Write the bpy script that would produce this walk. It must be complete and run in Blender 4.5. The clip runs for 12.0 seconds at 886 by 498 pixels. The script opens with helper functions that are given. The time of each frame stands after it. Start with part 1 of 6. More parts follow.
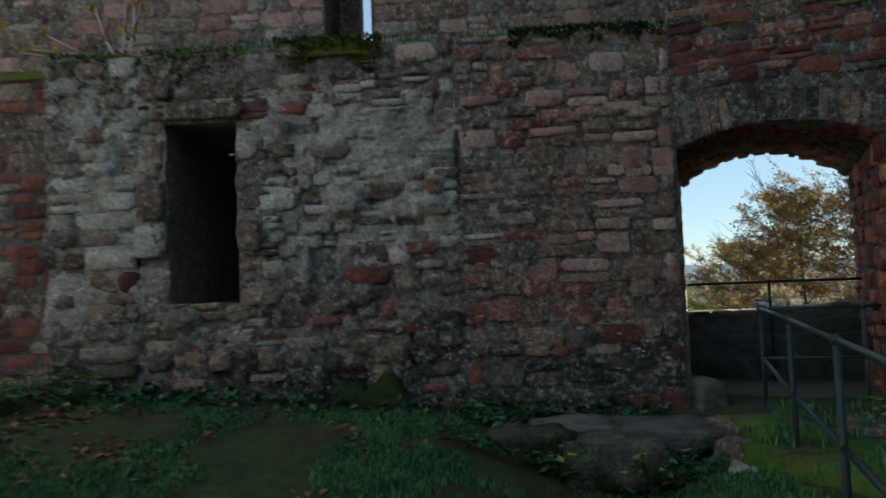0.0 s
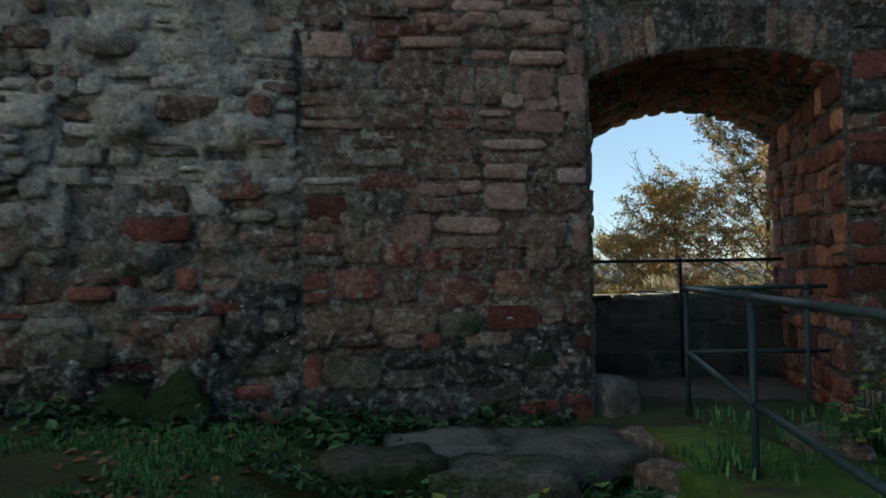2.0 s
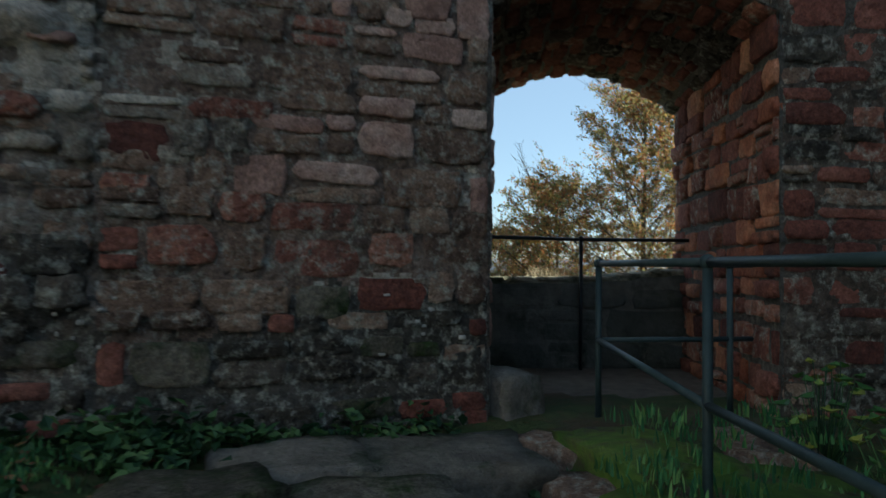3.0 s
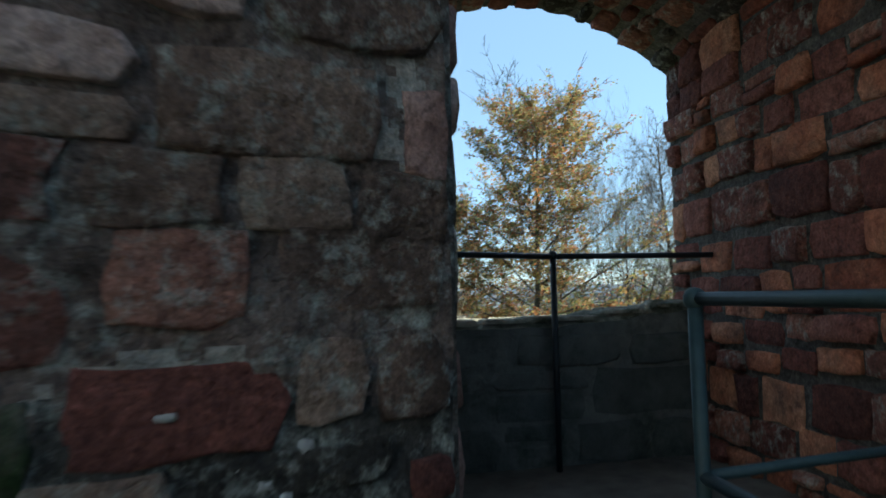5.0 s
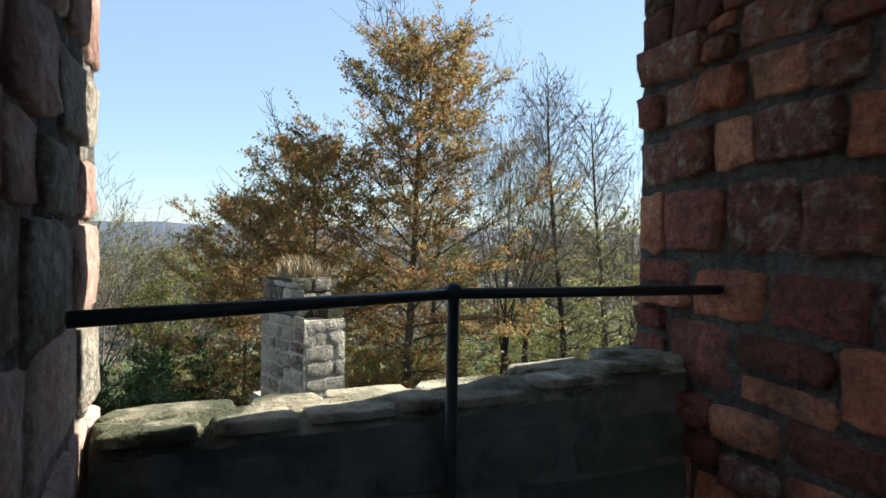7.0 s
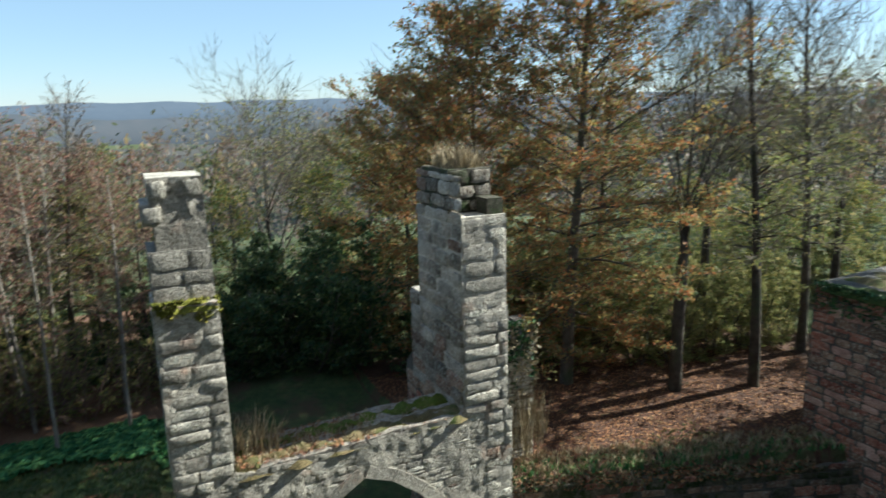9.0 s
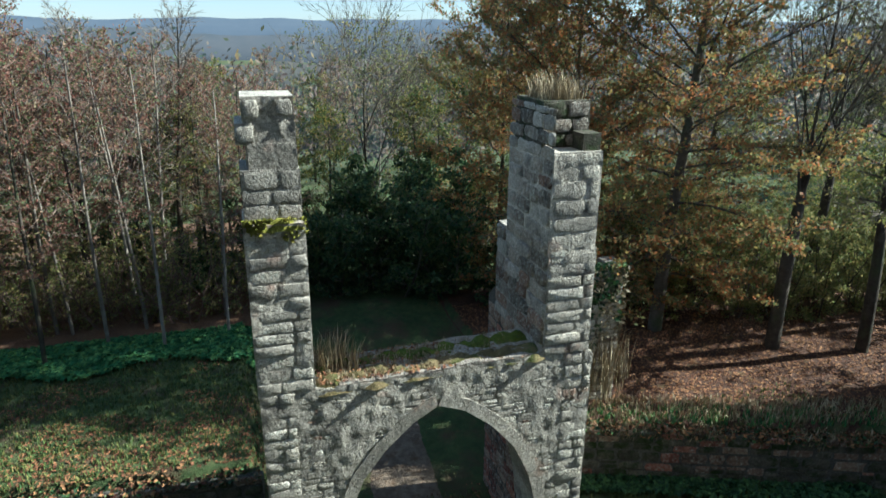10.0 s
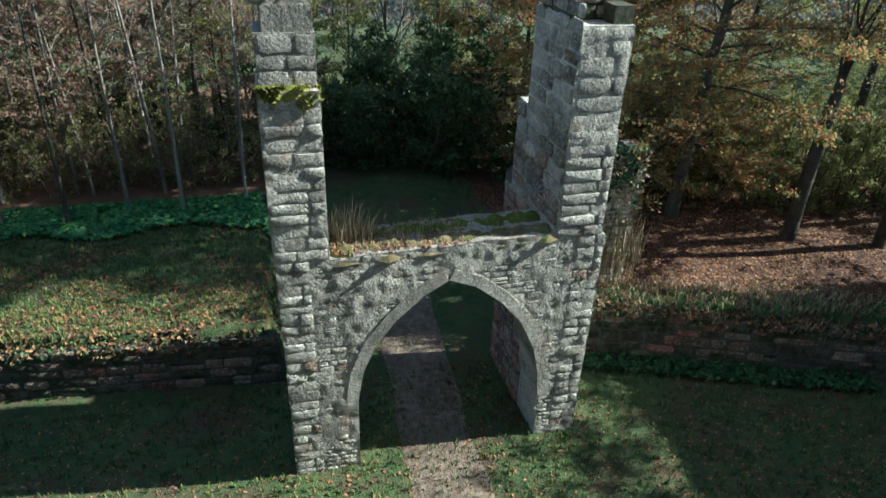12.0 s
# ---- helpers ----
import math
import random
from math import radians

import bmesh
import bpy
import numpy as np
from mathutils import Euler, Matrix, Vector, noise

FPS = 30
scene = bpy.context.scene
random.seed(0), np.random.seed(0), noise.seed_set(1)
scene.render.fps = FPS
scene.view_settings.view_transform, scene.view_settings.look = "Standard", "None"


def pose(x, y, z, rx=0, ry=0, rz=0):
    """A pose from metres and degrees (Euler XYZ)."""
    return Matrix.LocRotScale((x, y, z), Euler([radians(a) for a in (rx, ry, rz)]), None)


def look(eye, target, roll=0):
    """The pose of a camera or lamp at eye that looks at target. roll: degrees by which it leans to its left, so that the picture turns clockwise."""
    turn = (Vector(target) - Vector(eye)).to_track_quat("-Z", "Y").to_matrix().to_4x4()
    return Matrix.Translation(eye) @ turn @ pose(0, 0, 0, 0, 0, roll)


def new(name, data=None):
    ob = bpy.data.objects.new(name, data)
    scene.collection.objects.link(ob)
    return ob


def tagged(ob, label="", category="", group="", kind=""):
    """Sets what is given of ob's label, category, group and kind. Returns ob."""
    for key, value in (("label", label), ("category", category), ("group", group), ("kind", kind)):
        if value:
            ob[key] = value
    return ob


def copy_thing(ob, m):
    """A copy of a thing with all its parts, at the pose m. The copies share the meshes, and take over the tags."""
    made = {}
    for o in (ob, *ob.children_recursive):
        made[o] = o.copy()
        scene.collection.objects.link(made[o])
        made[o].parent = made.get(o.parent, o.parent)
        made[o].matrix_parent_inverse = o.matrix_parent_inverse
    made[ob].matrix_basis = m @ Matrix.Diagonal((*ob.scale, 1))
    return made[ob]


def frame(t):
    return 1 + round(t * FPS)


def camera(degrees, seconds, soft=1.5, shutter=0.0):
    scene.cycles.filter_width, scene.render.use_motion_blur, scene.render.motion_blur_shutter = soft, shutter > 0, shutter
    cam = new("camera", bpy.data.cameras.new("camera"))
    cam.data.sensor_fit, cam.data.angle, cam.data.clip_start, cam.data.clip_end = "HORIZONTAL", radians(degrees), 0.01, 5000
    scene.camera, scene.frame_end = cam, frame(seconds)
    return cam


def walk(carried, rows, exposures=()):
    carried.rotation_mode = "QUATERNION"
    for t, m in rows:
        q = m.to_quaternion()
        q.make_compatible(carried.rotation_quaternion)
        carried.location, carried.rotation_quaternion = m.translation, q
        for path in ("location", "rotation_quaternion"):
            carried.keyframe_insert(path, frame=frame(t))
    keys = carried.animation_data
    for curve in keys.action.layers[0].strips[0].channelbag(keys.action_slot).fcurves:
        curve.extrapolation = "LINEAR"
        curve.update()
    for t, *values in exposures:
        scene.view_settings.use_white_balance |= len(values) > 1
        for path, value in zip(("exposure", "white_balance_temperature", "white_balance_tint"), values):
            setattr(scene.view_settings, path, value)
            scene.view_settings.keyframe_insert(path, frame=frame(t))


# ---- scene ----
cam = camera(68.3, 12.0, soft=1.5, shutter=0.4)
PATH = [
    (0, (0.098, 0.58, 1.378), (0.02, 2.576, 1.481), -2.3),
    (0.5, (0.144, 1.131, 1.408), (0.243, 3.128, 1.468), -1.7),
    (1, (0.265, 1.627, 1.304), (0.501, 3.612, 1.381), -1.9),
    (1.5, (0.386, 2.031, 1.296), (0.622, 4.015, 1.374), -0.5),
    (2, (0.407, 2.44, 1.152), (0.683, 4.419, 1.222), -0.9),
    (2.5, (0.556, 2.955, 0.993), (1.002, 4.902, 1.095), -0.1),
    (3, (0.685, 3.517, 0.967), (1.313, 5.415, 1.02), 0.6),
    (3.2, (0.746, 3.688, 0.999), (1.413, 5.573, 1.025), 0.7),
    (4.8, (1.333, 5.666, 1.008), (2.248, 7.439, 1.144), -1.8),
    (5, (1.44, 5.92, 1.018), (2.412, 7.662, 1.161), -1.2),
    (5.5, (1.689, 6.412, 1.054), (2.852, 8.025, 1.273), -1.7),
    (6, (2.073, 6.826, 1.121), (3.333, 8.373, 1.273), -0.7),
    (6.5, (2.347, 7.127, 1.346), (3.652, 8.642, 1.373), 0.0),
    (7, (2.555, 7.43, 1.4), (3.838, 8.964, 1.36), 1.0),
    (7.2, (2.627, 7.525, 1.404), (3.892, 9.072, 1.326), 1.0),
    (8.8, (3.272, 8.590, 1.628), (4.236, 10.300, 1.243), -1.1),
    (9.0, (3.308, 8.612, 1.615), (4.155, 10.372, 1.184), -1.2),
    (9.2, (3.386, 8.672, 1.622), (4.156, 10.460, 1.161), -0.2),
    (9.5, (3.477, 8.737, 1.628), (4.117, 10.561, 1.113), 0.8),
    (10, (3.526, 8.793, 1.623), (4.082, 10.605, 0.984), 0.5),
    (10.5, (3.554, 8.825, 1.612), (4.082, 10.609, 0.878), -0.1),
    (11, (3.570, 8.834, 1.599), (4.053, 10.597, 0.787), 0.4),
    (11.5, (3.573, 8.832, 1.591), (4.052, 10.553, 0.691), 1.7),
    (12, (3.576, 8.841, 1.585), (4.048, 10.519, 0.603), 2.4),
]
walk(cam, [(t, look(eye, aim, roll)) for t, eye, aim, roll in PATH],
     exposures=[(0.0, 1.58, 6650, 0), (3.0, 1.6, 6600, -1), (4.8, 1.8, 6000, -4), (6.3, 1.75, 6500, 3), (7.2, 1.78, 6600, 5), (8.8, 1.55, 6200, 1), (9.5, 1.5, 5850, -2), (12.0, 1.6, 5550, -5)])

# ---- light: low autumn sun raking along the outer wall, clear pale sky ----
SUN_FROM = Vector((0.993, -0.115, 0.0))
SUN_EL = radians(36)
world = bpy.data.worlds.new("sky")
scene.world = world
world.use_nodes = True
wn = world.node_tree
sky = wn.nodes.new("ShaderNodeTexSky")
sky.sky_type = "NISHITA"
sky.sun_disc = False
sky.sun_elevation = SUN_EL
sky.sun_rotation = math.atan2(SUN_FROM.x, SUN_FROM.y)
sky.air_density, sky.dust_density, sky.ozone_density = 0.9, 0.1, 3.0
veil = wn.nodes.new("ShaderNodeMix")          # thin high haze evens the clear sky out
veil.data_type = "RGBA"
veil.inputs[0].default_value = 0.66
veil.inputs[7].default_value = (1.5, 2.0, 2.7, 1)
wn.links.new(sky.outputs[0], veil.inputs[6])
wn.links.new(veil.outputs[2], wn.nodes["Background"].inputs[0])
wn.nodes["Background"].inputs[1].default_value = 0.09
sun = new("sun", bpy.data.lights.new("sun", "SUN"))
sun.data.energy, sun.data.angle, sun.data.color = 5.0, radians(0.53), (1.0, 0.93, 0.82)
to_sun = Vector((SUN_FROM.x * math.cos(SUN_EL), SUN_FROM.y * math.cos(SUN_EL), math.sin(SUN_EL)))
sun.matrix_world = look((20, 0, 40), Vector((20, 0, 40)) - to_sun)


# ---- materials ----
def mat(name, colors, scale=6.0, rough=0.9, bump=0.4, bump_scale=40.0, vary=0.25, spots=None, metal=0.0,
        coarse=1.5, spot_scale=3.0, spot_at=0.58, spot_soft=0.08, bump_dist=0.02, grain=0.0, spots2=None, spot2_scale=9.0, spot2_at=0.62):
    """Rough natural surface: colour ramp over noise at two scales, a shift per piece, patches of growth, fine relief."""
    m = bpy.data.materials.new(name)
    m.use_nodes = True
    nt = m.node_tree
    b = nt.nodes["Principled BSDF"]
    b.inputs["Roughness"].default_value, b.inputs["Metallic"].default_value = rough, metal
    b.inputs["Specular IOR Level"].default_value = 0.25
    N, L = nt.nodes.new, nt.links.new
    geo, info = N("ShaderNodeNewGeometry"), N("ShaderNodeObjectInfo")

    def noise_at(sc, detail=6.0, rg=0.6):
        n = N("ShaderNodeTexNoise")
        n.inputs["Scale"].default_value, n.inputs["Detail"].default_value, n.inputs["Roughness"].default_value = sc, detail, rg
        L(geo.outputs["Position"], n.inputs["Vector"])
        return n.outputs["Fac"]

    def arith(op, a, c):
        n = N("ShaderNodeMath")
        n.operation = op
        for i, v in enumerate((a, c)):
            if isinstance(v, (int, float)):
                n.inputs[i].default_value = v
            else:
                L(v, n.inputs[i])
        return n.outputs[0]

    piece = arith("FRACT", arith("ADD", info.outputs["Random"], geo.outputs["Random Per Island"]), 0.0)
    f = arith("ADD", arith("MULTIPLY", noise_at(scale), 0.55), arith("MULTIPLY", noise_at(coarse, 3.0), 0.45))
    f = arith("ADD", f, arith("MULTIPLY", arith("SUBTRACT", piece, 0.5), vary))
    ramp = N("ShaderNodeValToRGB")
    e = ramp.color_ramp.elements
    while len(e) < len(colors):
        e.new(0.5)
    for i, c in enumerate(colors):
        e[i].position = 0.3 + 0.4 * i / max(1, len(colors) - 1)
        e[i].color = (*c, 1)
    L(f, ramp.inputs[0])
    col = ramp.outputs[0]
    for sp, ss, at in ((spots, spot_scale, spot_at), (spots2, spot2_scale, spot2_at)):
        if sp:
            mr = N("ShaderNodeMapRange")
            mr.inputs[1].default_value, mr.inputs[2].default_value = at - spot_soft, at + spot_soft
            L(noise_at(ss, 8.0, 0.7), mr.inputs[0])
            mix = N("ShaderNodeMix")
            mix.data_type = "RGBA"
            L(mr.outputs[0], mix.inputs[0])
            L(col, mix.inputs[6])
            mix.inputs[7].default_value = (*sp, 1)
            col = mix.outputs[2]
    if grain:
        for sc, lo, hi in ((26.0, 1 - grain, 1 + grain), (85.0, 1 - grain * 0.8, 1 + grain * 0.9)):
            mr = N("ShaderNodeMapRange")
            mr.inputs[1].default_value, mr.inputs[2].default_value = 0.36, 0.66
            mr.inputs[3].default_value, mr.inputs[4].default_value = lo, hi
            L(noise_at(sc, 5.0, 0.75), mr.inputs[0])
            vm = N("ShaderNodeVectorMath")
            vm.operation = "SCALE"
            L(col, vm.inputs[0])
            L(mr.outputs[0], vm.inputs[3])
            col = vm.outputs[0]
    L(col, b.inputs["Base Color"])
    bp = N("ShaderNodeBump")
    bp.inputs["Strength"].default_value, bp.inputs["Distance"].default_value = bump, bump_dist
    L(arith("ADD", noise_at(bump_scale, 8.0, 0.7), arith("MULTIPLY", noise_at(bump_scale * 0.25, 4.0), 1.5)), bp.inputs["Height"])
    L(bp.outputs[0], b.inputs["Normal"])
    return m


AGED = dict(grain=0.32, spots=(0.055, 0.055, 0.05), spot_scale=1.1, spot_at=0.67, spot_soft=0.10, spots2=(0.44, 0.46, 0.41), spot2_scale=14.0, spot2_at=0.60)
STONE_GREY = mat("weathered_grey_sandstone", [(0.13, 0.112, 0.095), (0.28, 0.24, 0.20), (0.46, 0.40, 0.335)], 7, bump=1.0, bump_scale=20, vary=0.3, bump_dist=0.06, **AGED)
STONE_BROWN = mat("brown_sandstone", [(0.12, 0.08, 0.063), (0.26, 0.17, 0.13), (0.39, 0.28, 0.215)], 7, bump=1.0, bump_scale=20, vary=0.3, bump_dist=0.06, **AGED)
STONE_RED = mat("red_sandstone", [(0.14, 0.056, 0.044), (0.31, 0.13, 0.098), (0.44, 0.225, 0.165)], 7, bump=1.0, bump_scale=20, vary=0.35, bump_dist=0.055, **AGED)
STONE_ORANGE = mat("ochre_red_sandstone", [(0.24, 0.075, 0.045), (0.43, 0.165, 0.095), (0.52, 0.27, 0.17)], 7, grain=0.3, bump=0.9, bump_scale=24, vary=0.35, bump_dist=0.03,
                   spots=(0.10, 0.06, 0.05), spot_scale=2.6, spot_at=0.60, spot_soft=0.1)
STONE_PALE = mat("pale_lichened_sandstone", [(0.36, 0.325, 0.275), (0.57, 0.525, 0.455), (0.72, 0.675, 0.60)], 8, bump=1.0, bump_scale=20, vary=0.25, bump_dist=0.06, **AGED)
STONE_PINK = mat("pink_sandstone", [(0.26, 0.15, 0.125), (0.40, 0.255, 0.215), (0.52, 0.39, 0.335)], 6, grain=0.3, bump=0.9, bump_scale=22, vary=0.3, bump_dist=0.03)
MOSS_YELLOW = mat("yellow_green_moss", [(0.10, 0.12, 0.02), (0.20, 0.20, 0.035), (0.32, 0.28, 0.06)], 14, bump=1.0, bump_scale=60)
MOSS_DARK = mat("dark_moss", [(0.012, 0.025, 0.008), (0.03, 0.055, 0.014), (0.07, 0.09, 0.03)], 14, bump=1.0, bump_scale=60)
MOSS_BRIGHT = mat("bright_moss", [(0.04, 0.10, 0.018), (0.085, 0.17, 0.03), (0.17, 0.24, 0.05)], 10, bump=1.0, bump_scale=50, spots=(0.075, 0.06, 0.042), spot_scale=3.0, spot_at=0.55)
LAWN = mat("lawn_blades", [(0.04, 0.085, 0.03), (0.085, 0.135, 0.04), (0.18, 0.18, 0.06)], 3, rough=0.7, bump=0.0, vary=0.5)
# for damp stains, and for shade painted around the arch
STONE_DAMP_SHADE = mat("damp_shade_sandstone", [(0.035, 0.033, 0.03), (0.075, 0.066, 0.056), (0.16, 0.135, 0.115)], 7, bump=1.0, bump_scale=20, vary=0.3, bump_dist=0.06, **AGED)
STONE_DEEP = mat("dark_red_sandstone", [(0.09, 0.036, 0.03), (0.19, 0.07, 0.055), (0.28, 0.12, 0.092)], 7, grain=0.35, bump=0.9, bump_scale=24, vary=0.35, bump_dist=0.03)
STONE_GATE = mat("gate_sandstone", [(0.22, 0.205, 0.18), (0.36, 0.335, 0.295), (0.50, 0.46, 0.40)], 10, grain=0.35, bump=1.0, bump_scale=22,
                 spots=(0.13, 0.12, 0.11), spot_scale=2.2, spot_at=0.62, spots2=(0.34, 0.22, 0.17), spot2_scale=1.4, spot2_at=0.66, vary=0.3)
# pale lime tone that also carries light painted on the upper left wall
MORTAR_PALE = mat("pale_lit_lime_mortar", [(0.32, 0.285, 0.24), (0.51, 0.465, 0.405), (0.67, 0.625, 0.56)], 12, bump=1.0, bump_scale=30, bump_dist=0.04, **AGED)
MORTAR_RED = mat("reddish_lime_mortar", [(0.12, 0.085, 0.07), (0.235, 0.175, 0.148), (0.36, 0.295, 0.255)], 12, bump=1.0, bump_scale=30, bump_dist=0.04, **AGED)
# mortar of the wall foot: damp stains plus painted dimness
MORTAR_DAMP_SHADE = mat("damp_shade_mortar", [(0.05, 0.047, 0.043), (0.10, 0.092, 0.082), (0.20, 0.18, 0.16)], 12, bump=1.0, bump_scale=30, bump_dist=0.04, **AGED)
MORTAR = mat("lime_mortar", [(0.12, 0.098, 0.082), (0.24, 0.20, 0.172), (0.38, 0.335, 0.295)], 12, bump=1.0, bump_scale=30, bump_dist=0.04, **AGED)
# dark brown mortar right of the arch, shade painted into its colour
MORTAR_BROWN = mat("brown_shade_mortar", [(0.055, 0.043, 0.036), (0.11, 0.086, 0.072), (0.19, 0.158, 0.135)], 12, bump=1.0, bump_scale=30, bump_dist=0.04, **AGED)
MORTAR_DARK = mat("dark_mortar", [(0.07, 0.068, 0.062), (0.125, 0.12, 0.11), (0.21, 0.20, 0.18)], 14, grain=0.35, bump=1.0, bump_scale=30, bump_dist=0.04)
PARAPET = mat("dark_parapet_stone", [(0.04, 0.043, 0.038), (0.085, 0.088, 0.078), (0.16, 0.15, 0.13)], 5, bump=0.7, bump_scale=25,
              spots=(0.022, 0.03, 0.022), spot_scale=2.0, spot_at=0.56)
# coping set paler than the body, its sunlit top painted into the colour
COPING = mat("worn_coping_stone", [(0.16, 0.145, 0.11), (0.34, 0.30, 0.225), (0.52, 0.47, 0.37)], 9, bump=0.9, bump_scale=30,
             spots=(0.055, 0.06, 0.035), spot_scale=2.2, spot_at=0.52)
EARTH = mat("trodden_earth", [(0.07, 0.06, 0.048), (0.13, 0.11, 0.09), (0.20, 0.175, 0.145)], 8, bump=0.6, bump_scale=35)
TURF = mat("brown_turf", [(0.05, 0.045, 0.02), (0.12, 0.095, 0.045), (0.24, 0.18, 0.10)], 12, bump=1.0, bump_scale=40, spots=(0.06, 0.08, 0.02), spot_scale=3, spot_at=0.55)
MOSS = mat("moss", [(0.035, 0.055, 0.010), (0.09, 0.125, 0.018), (0.19, 0.19, 0.03)], 14, bump=1.0, bump_scale=60, spots=(0.12, 0.09, 0.05), spot_scale=5, spot_at=0.62)
GRASS = mat("grass_blades", [(0.025, 0.10, 0.04), (0.05, 0.18, 0.065), (0.14, 0.26, 0.08)], 4, rough=0.7, bump=0.0, vary=0.5)
HERB = mat("herb_leaves", [(0.012, 0.04, 0.018), (0.03, 0.08, 0.03), (0.07, 0.14, 0.045)], 5, rough=0.55, bump=0.0, vary=0.5)
DRY = mat("dry_grass", [(0.16, 0.12, 0.07), (0.30, 0.24, 0.15), (0.45, 0.38, 0.26)], 5, rough=0.8, bump=0.0, vary=0.5)
FALLEN = mat("fallen_leaves", [(0.08, 0.032, 0.018), (0.18, 0.078, 0.042), (0.28, 0.145, 0.068)], 6, rough=0.75, bump=0.0, vary=0.7)
LITTER = mat("leaf_carpet", [(0.05, 0.027, 0.019), (0.105, 0.056, 0.038), (0.18, 0.105, 0.062)], 14, bump=1.0, bump_scale=30, bump_dist=0.03, spots=(0.16, 0.12, 0.05), spot_scale=2.0, spot_at=0.66)
IRON = mat("dark_green_painted_iron", [(0.018, 0.035, 0.04), (0.03, 0.052, 0.058), (0.05, 0.075, 0.08)], 20, rough=0.5, bump=0.3, bump_scale=90, metal=0.0, bump_dist=0.003)
IRON_BLACK = mat("black_painted_iron", [(0.012, 0.015, 0.017), (0.02, 0.024, 0.027), (0.035, 0.04, 0.042)], 20, rough=0.5, bump=0.3, bump_scale=90, bump_dist=0.003)
BARK = mat("grey_brown_bark", [(0.035, 0.03, 0.025), (0.075, 0.063, 0.052), (0.14, 0.12, 0.10)], 8, bump=0.8, bump_scale=25, spots=(0.06, 0.075, 0.04), spot_scale=1.2, spot_at=0.6)
STEM_PALE = mat("pale_pinkish_stems", [(0.34, 0.27, 0.23), (0.48, 0.40, 0.35), (0.58, 0.50, 0.45)], 8, bump=0.3)
BARK_PALE = mat("pale_smooth_bark", [(0.09, 0.08, 0.068), (0.165, 0.145, 0.125), (0.26, 0.235, 0.205)], 8, bump=0.6, bump_scale=25)
TWIG_RED = mat("reddish_twigs", [(0.09, 0.06, 0.05), (0.15, 0.10, 0.085), (0.22, 0.155, 0.13)], 5, bump=0.0)
TWIG = mat("pale_twigs", [(0.11, 0.09, 0.07), (0.19, 0.16, 0.13), (0.27, 0.23, 0.19)], 5, bump=0.0)


def leaf_mat(name, colors):
    m = mat(name, colors, 1.2, rough=0.6, bump=0.0, vary=0.7, coarse=0.35)
    m.node_tree.nodes["Principled BSDF"].inputs["Transmission Weight"].default_value = 0.0
    nt = m.node_tree
    b, out = nt.nodes["Principled BSDF"], nt.nodes["Material Output"]
    tr, mx = nt.nodes.new("ShaderNodeBsdfTranslucent"), nt.nodes.new("ShaderNodeMixShader")
    mx.inputs[0].default_value = 0.5
    nt.links.new(b.inputs["Base Color"].links[0].from_socket, tr.inputs[0])
    nt.links.new(b.outputs[0], mx.inputs[1])
    nt.links.new(tr.outputs[0], mx.inputs[2])
    nt.links.new(mx.outputs[0], out.inputs["Surface"])
    return m


HERB_BRIGHT = mat("bright_herb_leaves", [(0.03, 0.09, 0.02), (0.07, 0.18, 0.045), (0.22, 0.24, 0.04)], 6, rough=0.5, bump=0.0, vary=0.6)
EARTH_PATH = mat("stony_path", [(0.12, 0.09, 0.068), (0.22, 0.17, 0.13), (0.33, 0.27, 0.21)], 7, bump=1.0, bump_scale=14, bump_dist=0.05, spots=(0.10, 0.06, 0.035), spot_scale=5, spot_at=0.6)
SLAB = mat("worn_grey_slab", [(0.085, 0.077, 0.066), (0.155, 0.142, 0.122), (0.25, 0.23, 0.20)], 5, bump=1.0, bump_scale=18, bump_dist=0.03, grain=0.2, spots=(0.03, 0.05, 0.018), spot_scale=2.6, spot_at=0.60)
MOSSY = mat("mossy_stone", [(0.05, 0.045, 0.035), (0.11, 0.10, 0.08), (0.19, 0.17, 0.14)], 8, bump=1.0, bump_scale=28, spots=(0.025, 0.045, 0.012), spot_scale=3.2, spot_at=0.53, grain=0.4)
LEAF_YELLOW = leaf_mat("yellow_leaves", [(0.30, 0.18, 0.02), (0.45, 0.30, 0.03), (0.55, 0.42, 0.06)])
LEAF_ORANGE = leaf_mat("orange_beech_leaves", [(0.34, 0.14, 0.06), (0.30, 0.18, 0.075), (0.12, 0.17, 0.07), (0.19, 0.22, 0.10), (0.32, 0.24, 0.085)])
LEAF_TAN = leaf_mat("yellowing_hazel_leaves", [(0.13, 0.16, 0.05), (0.25, 0.25, 0.085), (0.38, 0.29, 0.12), (0.19, 0.22, 0.09)])
LEAF_GREEN = leaf_mat("late_green_leaves", [(0.06, 0.10, 0.032), (0.14, 0.19, 0.055), (0.33, 0.27, 0.075)])
LEAF_DARK = leaf_mat("dark_evergreen_leaves", [(0.03, 0.07, 0.035), (0.065, 0.12, 0.055), (0.12, 0.16, 0.06)])
LEAF_RUST = leaf_mat("rust_brown_leaves", [(0.20, 0.085, 0.065), (0.29, 0.16, 0.12), (0.33, 0.23, 0.15), (0.12, 0.15, 0.07)])


def ground_mat():
    """Grass, bare earth and leaf litter, blended by noise."""
    m = mat("grassy_ground", [(0.03, 0.055, 0.022), (0.065, 0.095, 0.035), (0.14, 0.135, 0.055)], 5, bump=1.0, bump_scale=30, bump_dist=0.04,
            spots=(0.085, 0.06, 0.038), spot_scale=0.9, spot_at=0.56, spots2=(0.16, 0.075, 0.04), spot2_scale=16, spot2_at=0.66)
    return m


GROUND = ground_mat()


